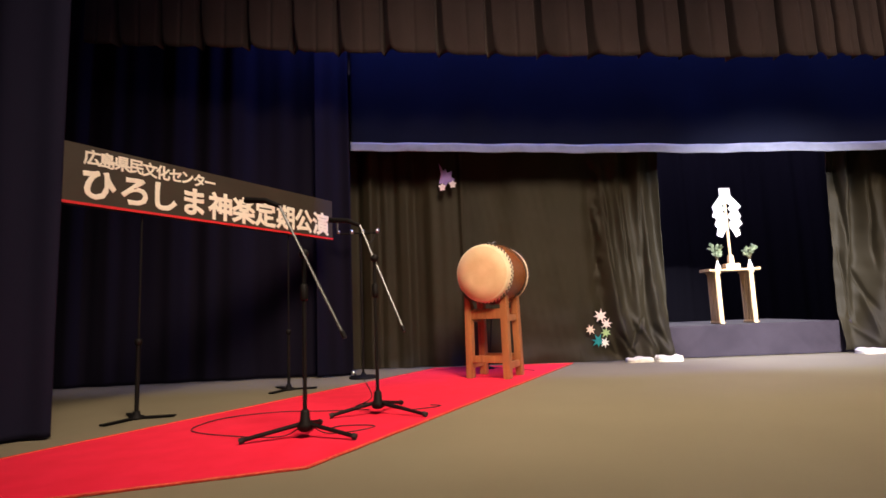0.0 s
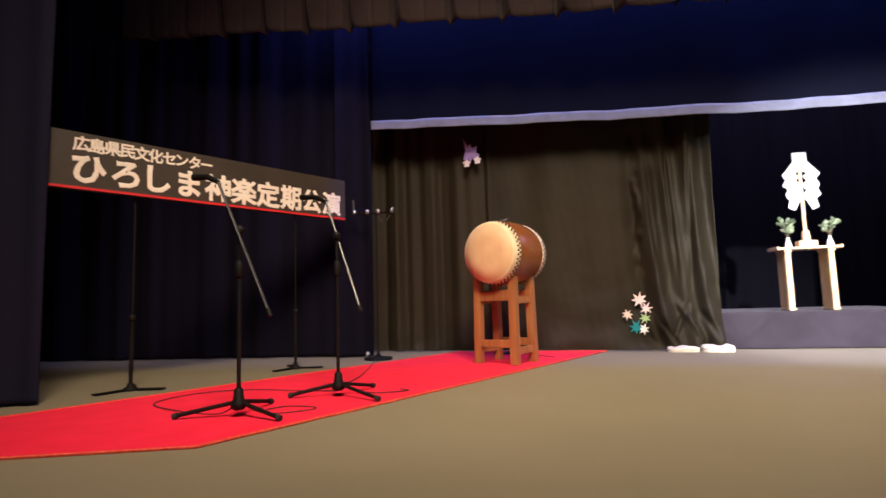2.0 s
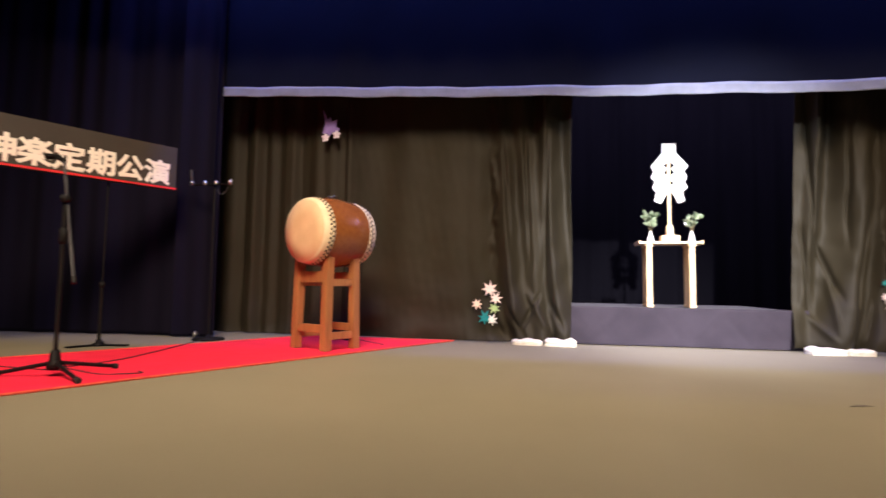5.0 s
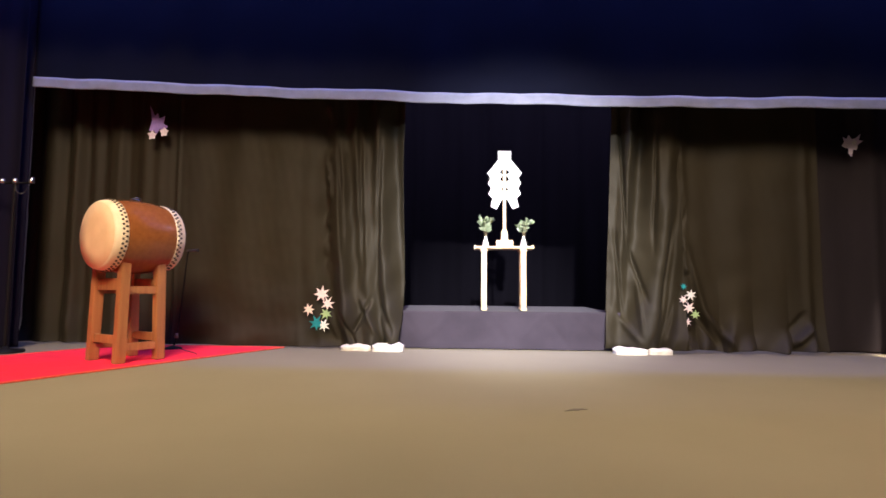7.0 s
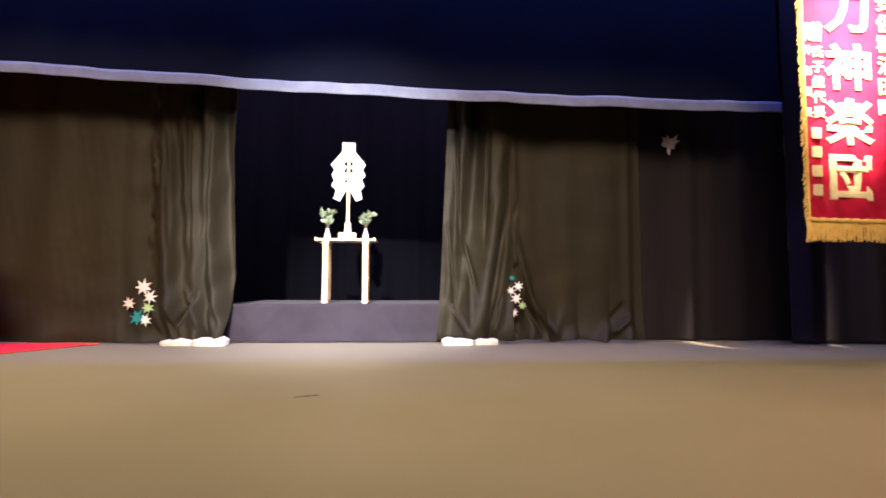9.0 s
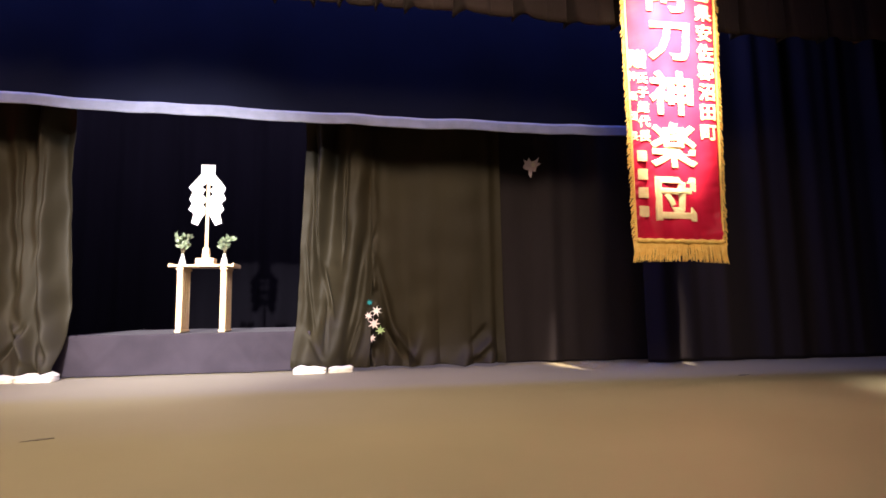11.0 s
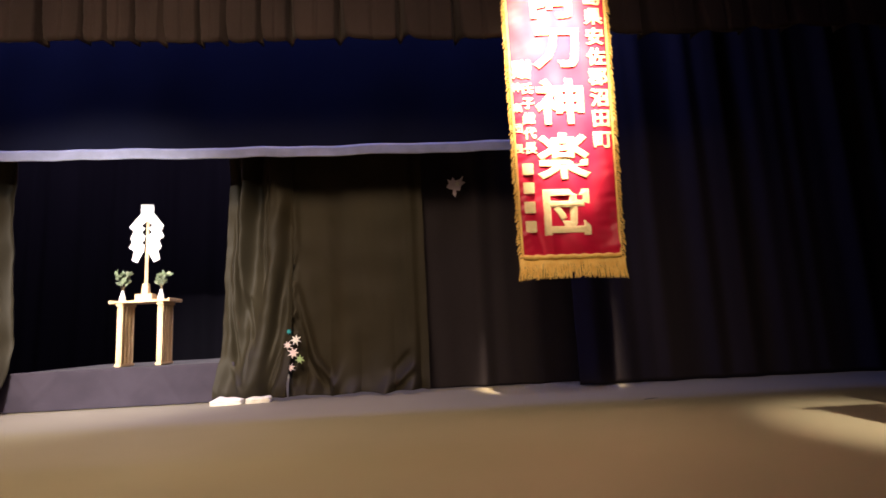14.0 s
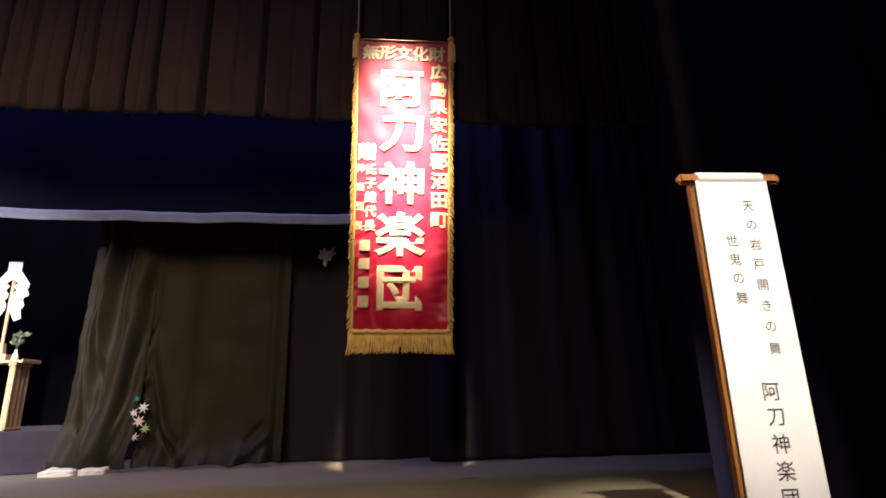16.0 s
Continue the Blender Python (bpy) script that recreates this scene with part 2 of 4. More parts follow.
def cloth(name, p0, p1, z0, z1, fold, mat, nx=260, nz=50, thick=0.006, parent=None, slide=None):
    """A hanging sheet from p0 to p1 in plan, between heights z0 and z1 (numbers or functions of the way along), pushed towards -y side by fold(s, z)."""
    a, b = np.array(p0, float), np.array(p1, float)
    length = np.linalg.norm(b - a)
    d = (b - a) / length
    nrm = np.array([d[1], -d[0]])
    s = np.linspace(0, length, nx)[:, None] * np.ones((1, nz))
    lo = np.vectorize(z0)(s[:, 0]) if callable(z0) else np.full(nx, float(z0))
    hi = np.vectorize(z1)(s[:, 0]) if callable(z1) else np.full(nx, float(z1))
    k = np.linspace(0, 1, nz) ** 1.4
    z = lo[:, None] + (hi - lo)[:, None] * k[None]
    off = fold(s, z)
    ss = s + (slide(s, z) if slide else 0)
    x, y = a[0] + d[0] * ss + nrm[0] * off, a[1] + d[1] * ss + nrm[1] * off
    front = np.stack([x, y, z], -1).reshape(-1, 3)
    back = np.stack([x - nrm[0] * thick, y - nrm[1] * thick, z], -1).reshape(-1, 3)
    n = nx * nz
    i = (np.arange(nx - 1)[:, None] * nz + np.arange(nz - 1)[None]).ravel()
    quads = np.stack([i, i + nz, i + nz + 1, i + 1], 1)
    faces = quads.tolist() + (quads[:, ::-1] + n).tolist()
    for j in range(nx - 1):
        q = j * nz
        faces.append([q, q + n, q + nz + n, q + nz])
        q += nz - 1
        faces.append([q, q + nz, q + nz + n, q + n])
    for j in range(nz - 1):
        faces.append([j, j + 1, j + 1 + n, j + n])
        q = (nx - 1) * nz + j
        faces.append([q, q + n, q + 1 + n, q + 1])
    me = bpy.data.meshes.new(name)
    me.from_pydata(np.concatenate([front, back]).tolist(), [], faces)
    me.materials.append(mat)
    me.polygons.foreach_set("use_smooth", [True] * len(me.polygons))
    ob = new(name, me)
    if parent is not None:
        ob.parent = parent
    return ob


def waves(seed, lengths, amps, drift=0.3):
    """Soft irregular folds: a sum of waves whose phase wanders with height."""
    rng = np.random.RandomState(seed)
    rows = [(lm, am, rng.uniform(0, 6.3), rng.uniform(-1, 1) * drift, rng.uniform(0.5, 1.6)) for lm, am in zip(lengths, amps)]

    def f(s, z):
        out = 0 * s
        for lm, am, ph, dr, w in rows:
            q = 2 * np.pi * (s + 0.12 * lm * np.sin(2 * np.pi * s / (lm * 3.7) + ph)) / lm + ph + dr * np.sin(w * z + ph)
            out = out + am * np.sin(q)
        return out

    return f


def ripple(seed, size, n=10):
    """Crumples without direction, about size across."""
    rng = np.random.RandomState(seed)
    rows = [(rng.uniform(-1, 1), rng.uniform(-1, 1), rng.uniform(0, 6.3), rng.uniform(0.5, 1.4)) for _ in range(n)]

    def f(s, z):
        out = 0 * s
        for a, b, ph, w in rows:
            h = math.hypot(a, b) + 1e-6
            out = out + np.sin((a * s + b * z) / h * w * 2 * np.pi / size + ph)
        return out / math.sqrt(n)

    return f


def glyph(text, size, bold, depth, mat, parent, place, name="character", flat=0.4, rough=0.0):
    """One built-in-font character as a raised mesh, centred, at a pose under parent; upright in the xz plane, facing -y."""
    cu = bpy.data.curves.new(name, "FONT")
    cu.body, cu.size, cu.offset, cu.extrude, cu.resolution_u = text, size, 0.0, depth, 3
    cu.bevel_depth, cu.bevel_resolution = bold * size, 1
    cu.align_x, cu.align_y = "CENTER", "CENTER"
    tmp = bpy.data.objects.new("tmp", cu)
    scene.collection.objects.link(tmp)
    me = bpy.data.meshes.new_from_object(tmp.evaluated_get(bpy.context.evaluated_depsgraph_get()))
    bpy.data.objects.remove(tmp)
    bpy.data.curves.remove(cu)
    co = np.zeros(len(me.vertices) * 3)
    me.vertices.foreach_get("co", co)
    co = co.reshape(-1, 3)
    mid = (co.min(0) + co.max(0)) / 2
    co[:, :2] -= mid[:2]
    co[:, 2] *= flat
    if rough:
        for k in range(len(co)):
            q = Vector((co[k, 0] / size * 14 + ord(text), co[k, 1] / size * 14, 0))
            co[k, 0] += rough * size * noise.noise(q)
            co[k, 1] += rough * size * noise.noise(q + Vector((7.3, 2.1, 0)))
    me.vertices.foreach_set("co", co.ravel())
    me.materials.clear()
    me.materials.append(mat)
    ob = new(name, me)
    ob.parent = parent
    ob.matrix_local = place @ pose(0, 0, 0, 90, 0, 0)
    return ob


def box_mesh(size, bevel=0.004):
    me = bpy.data.meshes.new("piece")
    bm = box(size, (0, 0, 0), bevel)
    bm.to_mesh(me)
    bm.free()
    return me


# ---- the hall that closes the place ----
def slab(name, lo, hi, mat, kind="structure", label=""):
    size = [h - l for l, h in zip(lo, hi)]
    ob = mesh_object(name, box(size, [(l + h) / 2 for l, h in zip(lo, hi)], 0), mat)
    return tagged(ob, label, "", "", kind)


slab("floor", (-7, -9, -0.25), (15, 8.6, 0), M["floor"], label="matt brown-grey linoleum stage floor with faint scuffs")
slab("wall_left", (-7.2, -9, 0), (-7, 8.6, 9.6), M["hall"], label="brown-grey plaster side wall of the hall")
slab("wall_right", (15, -9, 0), (15.2, 8.6, 9.6), M["hall"], label="brown-grey plaster side wall of the hall")
slab("wall_back", (-7.2, 8.6, -0.25), (15.2, 8.8, 9.6), M["hall"], label="brown-grey plaster wall behind the stage")
slab("wall_front", (-7.2, -9.2, -0.25), (15.2, -9, 9.6), M["hall"], label="brown-grey plaster wall at the rear of the hall")
slab("ceiling", (-7.2, -9.2, 9.6), (15.2, 8.8, 9.8), M["hall"], label="brown-grey hall ceiling high above the stage")

# ---- the curtains ----
crumple, fine_crumple = ripple(3, 0.30), ripple(4, 0.11)
mid_crumple = ripple(6, 0.17)


def hem_gather(z, depth=0.10):
    return np.exp(-np.maximum(z, 0) / depth)


def crease(s, z, a, b, width, depth):
    """A fold along the line from a to b, fading past its ends."""
    (s0, z0), (s1, z1) = a, b
    ds, dz = s1 - s0, z1 - z0
    long = math.hypot(ds, dz)
    along = ((s - s0) * ds + (z - z0) * dz) / long
    across = ((s - s0) * dz - (z - z0) * ds) / long
    ends = np.clip(along / (0.25 * long), 0, 1) * np.clip((long - along) / (0.25 * long), 0, 1)
    return depth * ends * np.exp(-(across / width) ** 2)


# left back curtain: pleats at one end, a plain middle, gathers beside the altar opening
left_pleats, left_gathers, left_soft = waves(11, (0.21, 0.33, 0.12), (0.016, 0.020, 0.006)), waves(12, (0.22, 0.31, 0.11), (0.042, 0.036, 0.005), 1.8), waves(13, (0.9, 0.47), (0.012, 0.008))


def left_fold(s, z):
    x = s - 0.35
    pleat = np.clip((1.15 - x) / 0.5, 0, 1)
    gather = np.clip((x - 2.15) / 0.5, 0, 1)
    seam = 0.020 * np.exp(-((x - 1.06) / 0.018) ** 2)
    out = left_soft(s, z) + pleat * left_pleats(s, z) + gather * left_gathers(s + 0.05 * z - 0.09 * np.exp(-z / 0.35), z) + seam
    out = out + 0.006 * crumple(s, z) * (0.4 + gather) + hem_gather(z, 0.20) * (0.02 + 0.032 * crumple(s, z) * (0.5 + gather)) + 0.0009 * fine_crumple(s, z) + gather * 0.006 * mid_crumple(s, z * 0.7)
    ruffle = np.exp(-((x - 2.40) / 0.045) ** 2) * np.clip((z - 0.5) * 3, 0, 1)
    out = out + ruffle * (0.012 + 0.022 * fine_crumple(s * 0.8, z * 1.1))
    for a, b, w, d in (((3.00, 0.46), (3.24, 0.06), 0.022, 0.050), ((3.14, 0.44), (2.98, 0.10), 0.018, -0.045), ((2.86, 0.30), (3.04, 0.02), 0.016, -0.040), ((3.20, 0.36), (3.34, 0.10), 0.020, -0.045), ((2.72, 0.40), (2.86, 0.06), 0.020, 0.035),
                       ((3.00, 1.95), (3.06, 0.55), 0.020, -0.040), ((3.20, 1.90), (3.17, 0.50), 0.022, -0.045), ((2.82, 1.80), (2.90, 0.70), 0.018, -0.030)):
        out = out + crease(s, z, a, b, w, d)
    return out + gather * 0.05 * np.exp(-((z - 0.12) / 0.16) ** 2)


def left_slide(s, z):
    e = np.clip((s - 2.6) / 0.8, 0, 1) ** 2
    return e * (0.010 * z + 0.010 * np.sin(3.1 * z) - 0.01 * np.exp(-z / 0.2))


left_curtain = cloth("stage_curtain", (-0.35, 5.27), (3.03, 5.145), 0.012, 3.1, left_fold, M["black"], 520, 90, slide=left_slide)
tagged(left_curtain, "black cloth stage curtain, pleated and gathered beside the altar opening", "curtain", "back stage curtains")

# right back curtain: a gathered panel, then a plain panel whose hem bulges on the floor
right_gathers, right_soft = waves(21, (0.24, 0.15, 0.37), (0.050, 0.018, 0.034), 1.6), waves(22, (0.62, 0.37), (0.010, 0.007))


def right_fold(s, z):
    out = np.clip(s / 0.14, 0.2, 1) * right_gathers(s - 0.06 * z + 0.10 * np.exp(-z / 0.35), z) + 0.010 * crumple(s * 1.5, z * 0.6) + 0.006 * mid_crumple(s, z * 0.7) + 0.002 * fine_crumple(s, z)
    for a, b, w, d in (((0.07, 2.05), (0.13, 0.72), 0.013, -0.050), ((0.13, 0.92), (0.27, 0.38), 0.012, -0.045), ((0.04, 1.05), (0.11, 0.22), 0.014, -0.035), ((0.48, 1.10), (0.33, 0.16), 0.018, -0.040), ((0.36, 1.90), (0.31, 0.75), 0.016, -0.035),
                       ((0.20, 0.60), (0.22, 0.12), 0.016, 0.030), ((0.06, 0.32), (0.22, 0.06), 0.018, 0.035), ((0.46, 0.42), (0.36, 0.06), 0.016, 0.030)):
        out = out + crease(s, z, a, b, w, d)
    return out + 0.02 + 0.085 * np.exp(-((z - 0.12) / 0.22) ** 2) + hem_gather(z, 0.20) * 0.030 * crumple(s + 2, z)


def right_slide(s, z):
    return -0.08 * np.clip(1 - s / 0.3, 0, 1) * (1 - np.clip(z / 1.9, 0, 1))


tagged(cloth("stage_curtain", (4.775, 5.255), (5.31, 5.17), 0.03, 3.1, right_fold, M["black"], 200, 90, slide=right_slide),
       "black cloth stage curtain gathered in narrow folds beside the altar", "curtain", "back stage curtains")


def plain_fold(s, z):
    hem = np.abs(np.sin(2 * np.pi * s / 0.42 + 0.8 * np.sin(5 * s) + 0.5))
    out = right_soft(s, z) + 0.004 * crumple(s, z) + 0.0008 * fine_crumple(s, z) + hem_gather(z, 0.20) * 0.085 * hem
    for c, w, h in ((0.16, 0.07, 0.10), (0.36, 0.05, 0.16), (0.55, 0.09, 0.09), (0.80, 0.06, 0.14), (0.99, 0.07, 0.12)):
        out = out + 0.070 * np.exp(-((s - c - 0.35 * (z - 0.05)) / w) ** 2 - ((z - 0.03) / h) ** 2)
    for a, b, w, d in (((0.03, 1.05), (0.26, 0.10), 0.030, 0.035), ((0.20, 0.34), (0.42, 0.03), 0.026, 0.050), ((0.10, 0.40), (0.30, 0.04), 0.018, -0.035), ((0.84, 0.06), (1.04, 0.24), 0.030, 0.060), ((0.82, 0.16), (1.00, 0.34), 0.020, -0.025),
                       ((0.02, 1.00), (0.09, 1.14), 0.014, -0.030), ((0.00, 0.86), (0.09, 0.80), 0.014, 0.030), ((0.02, 0.70), (0.10, 0.64), 0.014, 0.030)):
        out = out + crease(s, z, a, b, w, d)
    return out + np.exp(-((s - 0.05) / 0.04) ** 2) * (0.03 + 0.022 * fine_crumple(s, z) * np.clip(1.6 - z, 0, 1)) + 0.020 * np.exp(-((s - 1.02) / 0.04) ** 2)


tagged(cloth("stage_curtain", (5.27, 5.225), (6.40, 5.19), lambda s: 0.012 + 0.02 * abs(math.sin(7.5 * s + 0.5)), 3.1, plain_fold, M["black"], 320, 90),
       "black cloth stage curtain hanging nearly flat with a bulging hem", "curtain", "back stage curtains")
dark_pleats, dark_long = waves(31, (0.24, 0.41), (0.014, 0.02)), waves(32, (0.30, 0.52, 0.17), (0.014, 0.018, 0.004))
tagged(cloth("masking_curtain", (6.36, 5.30), (7.72, 5.24), 0.01, 3.4, lambda s, z: dark_pleats(s, z) + 0.004 * crumple(s, z), M["black2"], 220, 40),
       "dull black masking curtain in soft pleats at the stage rear", "curtain", "masking curtains")
tagged(cloth("masking_curtain", (7.55, 4.98), (11.6, 4.78), 0.01, 4.2, lambda s, z: dark_long(s, z), M["black2"], 420, 30),
       "dull black masking curtain closing the side of the stage", "curtain", "masking curtains")
# same cloth as the right masking curtains, coloured darker to stand for shade
tagged(cloth("masking_curtain", (-4.6, 4.35), (0.0, 4.86), 0.01, 4.2, lambda s, z: dark_long(s + 1.3, z), M["shadeleg"], 420, 30),
       "violet-black masking curtain behind the sign board, darkened as if in shade", "curtain", "masking curtains")
tagged(cloth("masking_curtain", (-0.5, 8.1), (8.0, 8.1), 0.01, 3.6, lambda s, z: dark_pleats(s, z), M["backcloth"], 300, 30),
       "blue-black backdrop curtain behind the altar", "curtain", "masking curtains")
leg_wave = waves(41, (0.22, 0.36), (0.03, 0.03))
tagged(cloth("leg_curtain", (-2.9, 1.75), (-1.04, 2.545), 0.012, 5.0, lambda s, z: leg_wave(s, z), M["navy"], 260, 40),
       "blue-black leg curtain in deep pleats at the stage side", "curtain", "leg curtains")
tagged(cloth("leg_curtain", (-0.30, 4.72), (0.0, 4.80), 0.012, 4.2, lambda s, z: leg_wave(s * 1.4, z) * 0.6, M["shadeleg"], 80, 40),
       "narrow blue-black leg curtain at the end of the border, darkened as if in shade", "curtain", "leg curtains")
tagged(cloth("leg_curtain", (8.66, 3.02), (10.8, 1.9), 0.012, 5.0, lambda s, z: leg_wave(s + 0.7, z), M["navy"], 280, 40),
       "blue-black leg curtain in deep pleats at the stage side", "curtain", "leg curtains")


# the blue border with its white hem tape
def hem_line(x):
    return 2.165 - 0.0678 * x + 0.00416 * x * x


border_wave, tape_wave = waves(51, (0.8, 1.7), (0.010, 0.016), 0.5), waves(52, (0.45, 1.1), (0.0025, 0.004))
blue_border = cloth("border_curtain", (0.02, 4.84), (7.42, 4.84), lambda s: hem_line(s + 0.02) + 0.03 + float(tape_wave(np.array(s), 0)), 3.9,
                    lambda s, z: border_wave(s, z) * np.clip((z - 2.0) * 1.5 + 0.2, 0, 1), M["blue"], 300, 30)
tagged(blue_border, "dark blue border curtain with a white tape along its hem", "curtain")
cloth("hem_tape", (0.015, 4.832), (7.425, 4.832), lambda s: hem_line(s) - 0.040 + float(tape_wave(np.array(s), 0)), lambda s: hem_line(s) + 0.046 + float(tape_wave(np.array(s), 0)),
      lambda s, z: border_wave(s, z) * 0.2 + 0.004 * np.exp(-((s - 3.93) / 0.006) ** 2) + 0.0015 * fine_crumple(s, z), M["strip"], 420, 6, 0.004, blue_border)


# the pleated front border, each pleat bellied, with a scalloped hem
PLEATS = np.array([-2.3, -1.95, -1.55, -1.2, -0.78, -0.38, 0.02, 0.43, 0.91, 1.34, 1.77, 2.21, 2.65, 3.0, 3.4, 3.82, 4.12, 4.28, 4.47, 4.66, 4.92, 5.09, 5.34, 5.54, 5.88, 6.31, 6.7, 7.05, 7.35, 7.72, 8.02, 8.4, 8.75, 9.05, 9.45, 9.8, 10.15, 10.5])


def pleat_phase(s):
    return np.interp(s - 2.2, PLEATS, np.arange(len(PLEATS)))


def front_base(s):
    x = s - 2.2
    return 2.835 - 0.083 * x + 0.0045 * x * x


def front_fold(s, z):
    q = np.mod(pleat_phase(s), 1.0)
    flare = 0.10 + 0.10 * np.exp(-np.maximum(z - front_base(s), 0) / 0.10)
    slit = np.clip(1 - q / flare, 0, 1) ** 0.8 + np.clip((q - 0.95) / 0.05, 0, 1)
    crease = 0.012 * np.exp(-((q - 0.58) / 0.035) ** 2)
    return 0.055 + 0.02 * np.sin(np.pi * q) - 0.125 * np.clip(slit, 0, 1) - crease + 0.006 * crumple(s, z)


def front_hem(s):
    q = float(np.mod(pleat_phase(np.array(s)), 1.0))
    curl = math.exp(-((q - 0.10) / 0.13) ** 2) + math.exp(-((1.10 - q) / 0.13) ** 2)
    sag = 0.010 * math.sin(math.pi * q) + 0.008 * math.sin(3.7 * s)
    return front_base(s) - 0.012 - sag + (0.042 + 0.012 * math.sin(5.3 * s)) * min(1.0, curl)


front_border = cloth("front_border", (-2.2, 4.285), (10.4, 4.285), front_hem, 9.6, front_fold, M["mauve"], 1500, 40, 0.01)
tagged(front_border, "mauve-brown pleated velour border with a scalloped hem", "curtain")


# unseen sheet added behind the pleats to stop light leaking through the slits
cloth("lining", (-2.2, 4.364), (10.4, 4.364), lambda s: front_base(s) + 0.10, 9.6, lambda s, z: 0 * s, M["black2"], 120, 4, 0.005, front_border)

# ---- the dais, draped in cloth ----
drape = ripple(7, 0.45)
dais = thing("dais", (3.86, 5.95, 0), "low dais draped in dark violet-grey cloth", "platform")
dais_top = box((1.94, 1.38, 0.300), (0, 0, 0.1555), 0.01)
part("deck", dais_top, M["dais"], dais)


def drape_fold(s, z):
    out = 0.022 + 0.007 * drape(s, z * 0.7) + 0.006 * np.exp(-((z - 0.02) / 0.04) ** 2)
    for a, b, w, d in (((0.60, 0.34), (0.24, 0.02), 0.030, 0.006), ((0.78, 0.34), (1.02, 0.04), 0.035, -0.004), ((1.36, 0.36), (1.10, 0.06), 0.028, 0.006), ((1.50, 0.36), (1.80, 0.06), 0.032, 0.006), ((0.10, 0.34), (0.30, 0.06), 0.026, -0.004), ((1.30, 0.30), (1.52, 0.00), 0.026, -0.004)):
        out = out + crease(s, z, a, b, w, d)
    return out


cloth("drape", (-0.96, -0.705), (0.96, -0.705), 0.006, 0.312, drape_fold, M["dais"], 240, 24, 0.006, dais)

# ---- the altar table: eight legs in two rows ----
altar = thing("altar_table", (3.89, 5.61, 0.3085), "pale cypress offering table with rows of square legs", "table")
top = box((0.515, 0.235, 0.020), (0, 0, 0.5565), 0.003)
part("tabletop", top, M["hinoki"], altar)
for side in (-0.255, 0.255):
    part("end_batten", box((0.016, 0.245, 0.034), (side, 0, 0.560), 0.004), M["hinoki"], altar)
leg_mesh = box_mesh((0.046, 0.036, 0.492), 0.006)
leg_mesh.materials.append(M["hinoki"])
for lx in (-0.174, 0.174):
    rail = box((0.060, 0.225, 0.026), (lx, 0.0, 0.013), 0.008)
    part("foot_rail", rail, M["hinoki"], altar)
    part("top_rail", box((0.062, 0.225, 0.030), (lx, 0.0, 0.532), 0.008), M["hinoki"], altar)
    for k in range(4):
        leg = new("leg", leg_mesh)
        leg.parent = altar
        leg.location = (lx, -0.081 + 0.054 * k, 0.272)

# ---- the paper wand on its block ----
TABLE = 0.3085 + 0.5665
wand = thing("paper_wand", (3.90, 5.58, TABLE), "white zigzag paper wand upright in a pale wooden block", "ritual wand")
part("base_block", box((0.150, 0.092, 0.056), (0, 0, 0.028), 0.004), M["hinoki"], wand)
part("socket", box((0.060, 0.052, 0.092), (0, 0, 0.101), 0.004, None, None, 0.8), M["hinoki"], wand)
part("pole", box((0.026, 0.016, 0.66), (0, 0, 0.44), 0.003), M["hinoki"], wand)
part("paper_head", plate([(-0.057, 0.760), (0.057, 0.760), (0.059, 0.858), (-0.059, 0.858)], 0.006, None, Matrix.Translation((0, -0.014, 0))), M["paper"], wand)
wand.scale = (1, 1, 1.02)
FOLDS = (
    ((0.001, 0.775), (0.057, 0.775), (0.155, 0.655), (0.140, 0.632), (0.014, 0.636), (0.047, 0.664), (0.014, 0.692), (0.001, 0.700)),
    ((0.014, 0.640), (0.142, 0.638), (0.126, 0.612), (0.149, 0.566), (0.138, 0.545), (0.014, 0.550), (0.014, 0.570), (0.044, 0.600)),
    ((0.014, 0.556), (0.140, 0.551), (0.121, 0.516), (0.145, 0.466), (0.130, 0.450), (0.014, 0.452), (0.014, 0.486), (0.036, 0.508), (0.014, 0.532)),
    ((0.014, 0.458), (0.132, 0.454), (0.108, 0.429), (0.126, 0.356), (0.073, 0.330), (0.028, 0.413), (0.014, 0.424)),
)
for sd in (-1, 1):
    for k, fold in enumerate(FOLDS):
        outl = [(sd * x, z) for x, z in fold]
        lean = 0.10 if k % 2 else -0.06
        part("paper_fold", plate(outl, 0.003, None, Matrix.Translation((0, -0.013 - 0.005 * k, 0)), lambda x, z, lean=lean: lean * abs(x)), M["paper"], wand)


# ---- vases with evergreen sprigs ----
def leaf_mesh():
    bm = bmesh.new()
    rows = [(0.0, 0.0), (0.010, 0.2), (0.0165, 0.45), (0.014, 0.7), (0.006, 0.92), (0.0, 1.0)]
    left, mid, right = [], [], []
    for w, t in rows:
        z = 0.062 * t
        y = 0.010 * math.sin(math.pi * t)
        mid.append(bm.verts.new((0, -y - 0.002, z)))
        left.append(bm.verts.new((-w, -y + 0.002, z)) if w else mid[-1])
        right.append(bm.verts.new((w, -y + 0.002, z)) if w else mid[-1])
    for k in range(len(rows) - 1):
        for a, b in ((left, mid), (mid, right)):
            vs = []
            for v in (a[k], b[k], b[k + 1], a[k + 1]):
                if v not in vs:
                    vs.append(v)
            if len(vs) > 2:
                bm.faces.new(vs)
    r = bmesh.ops.solidify(bm, geom=bm.faces[:], thickness=0.0012)
    me = bpy.data.meshes.new("leaf")
    bm.to_mesh(me)
    bm.free()
    me.materials.append(M["leaf"])
    return me


LEAF = leaf_mesh()


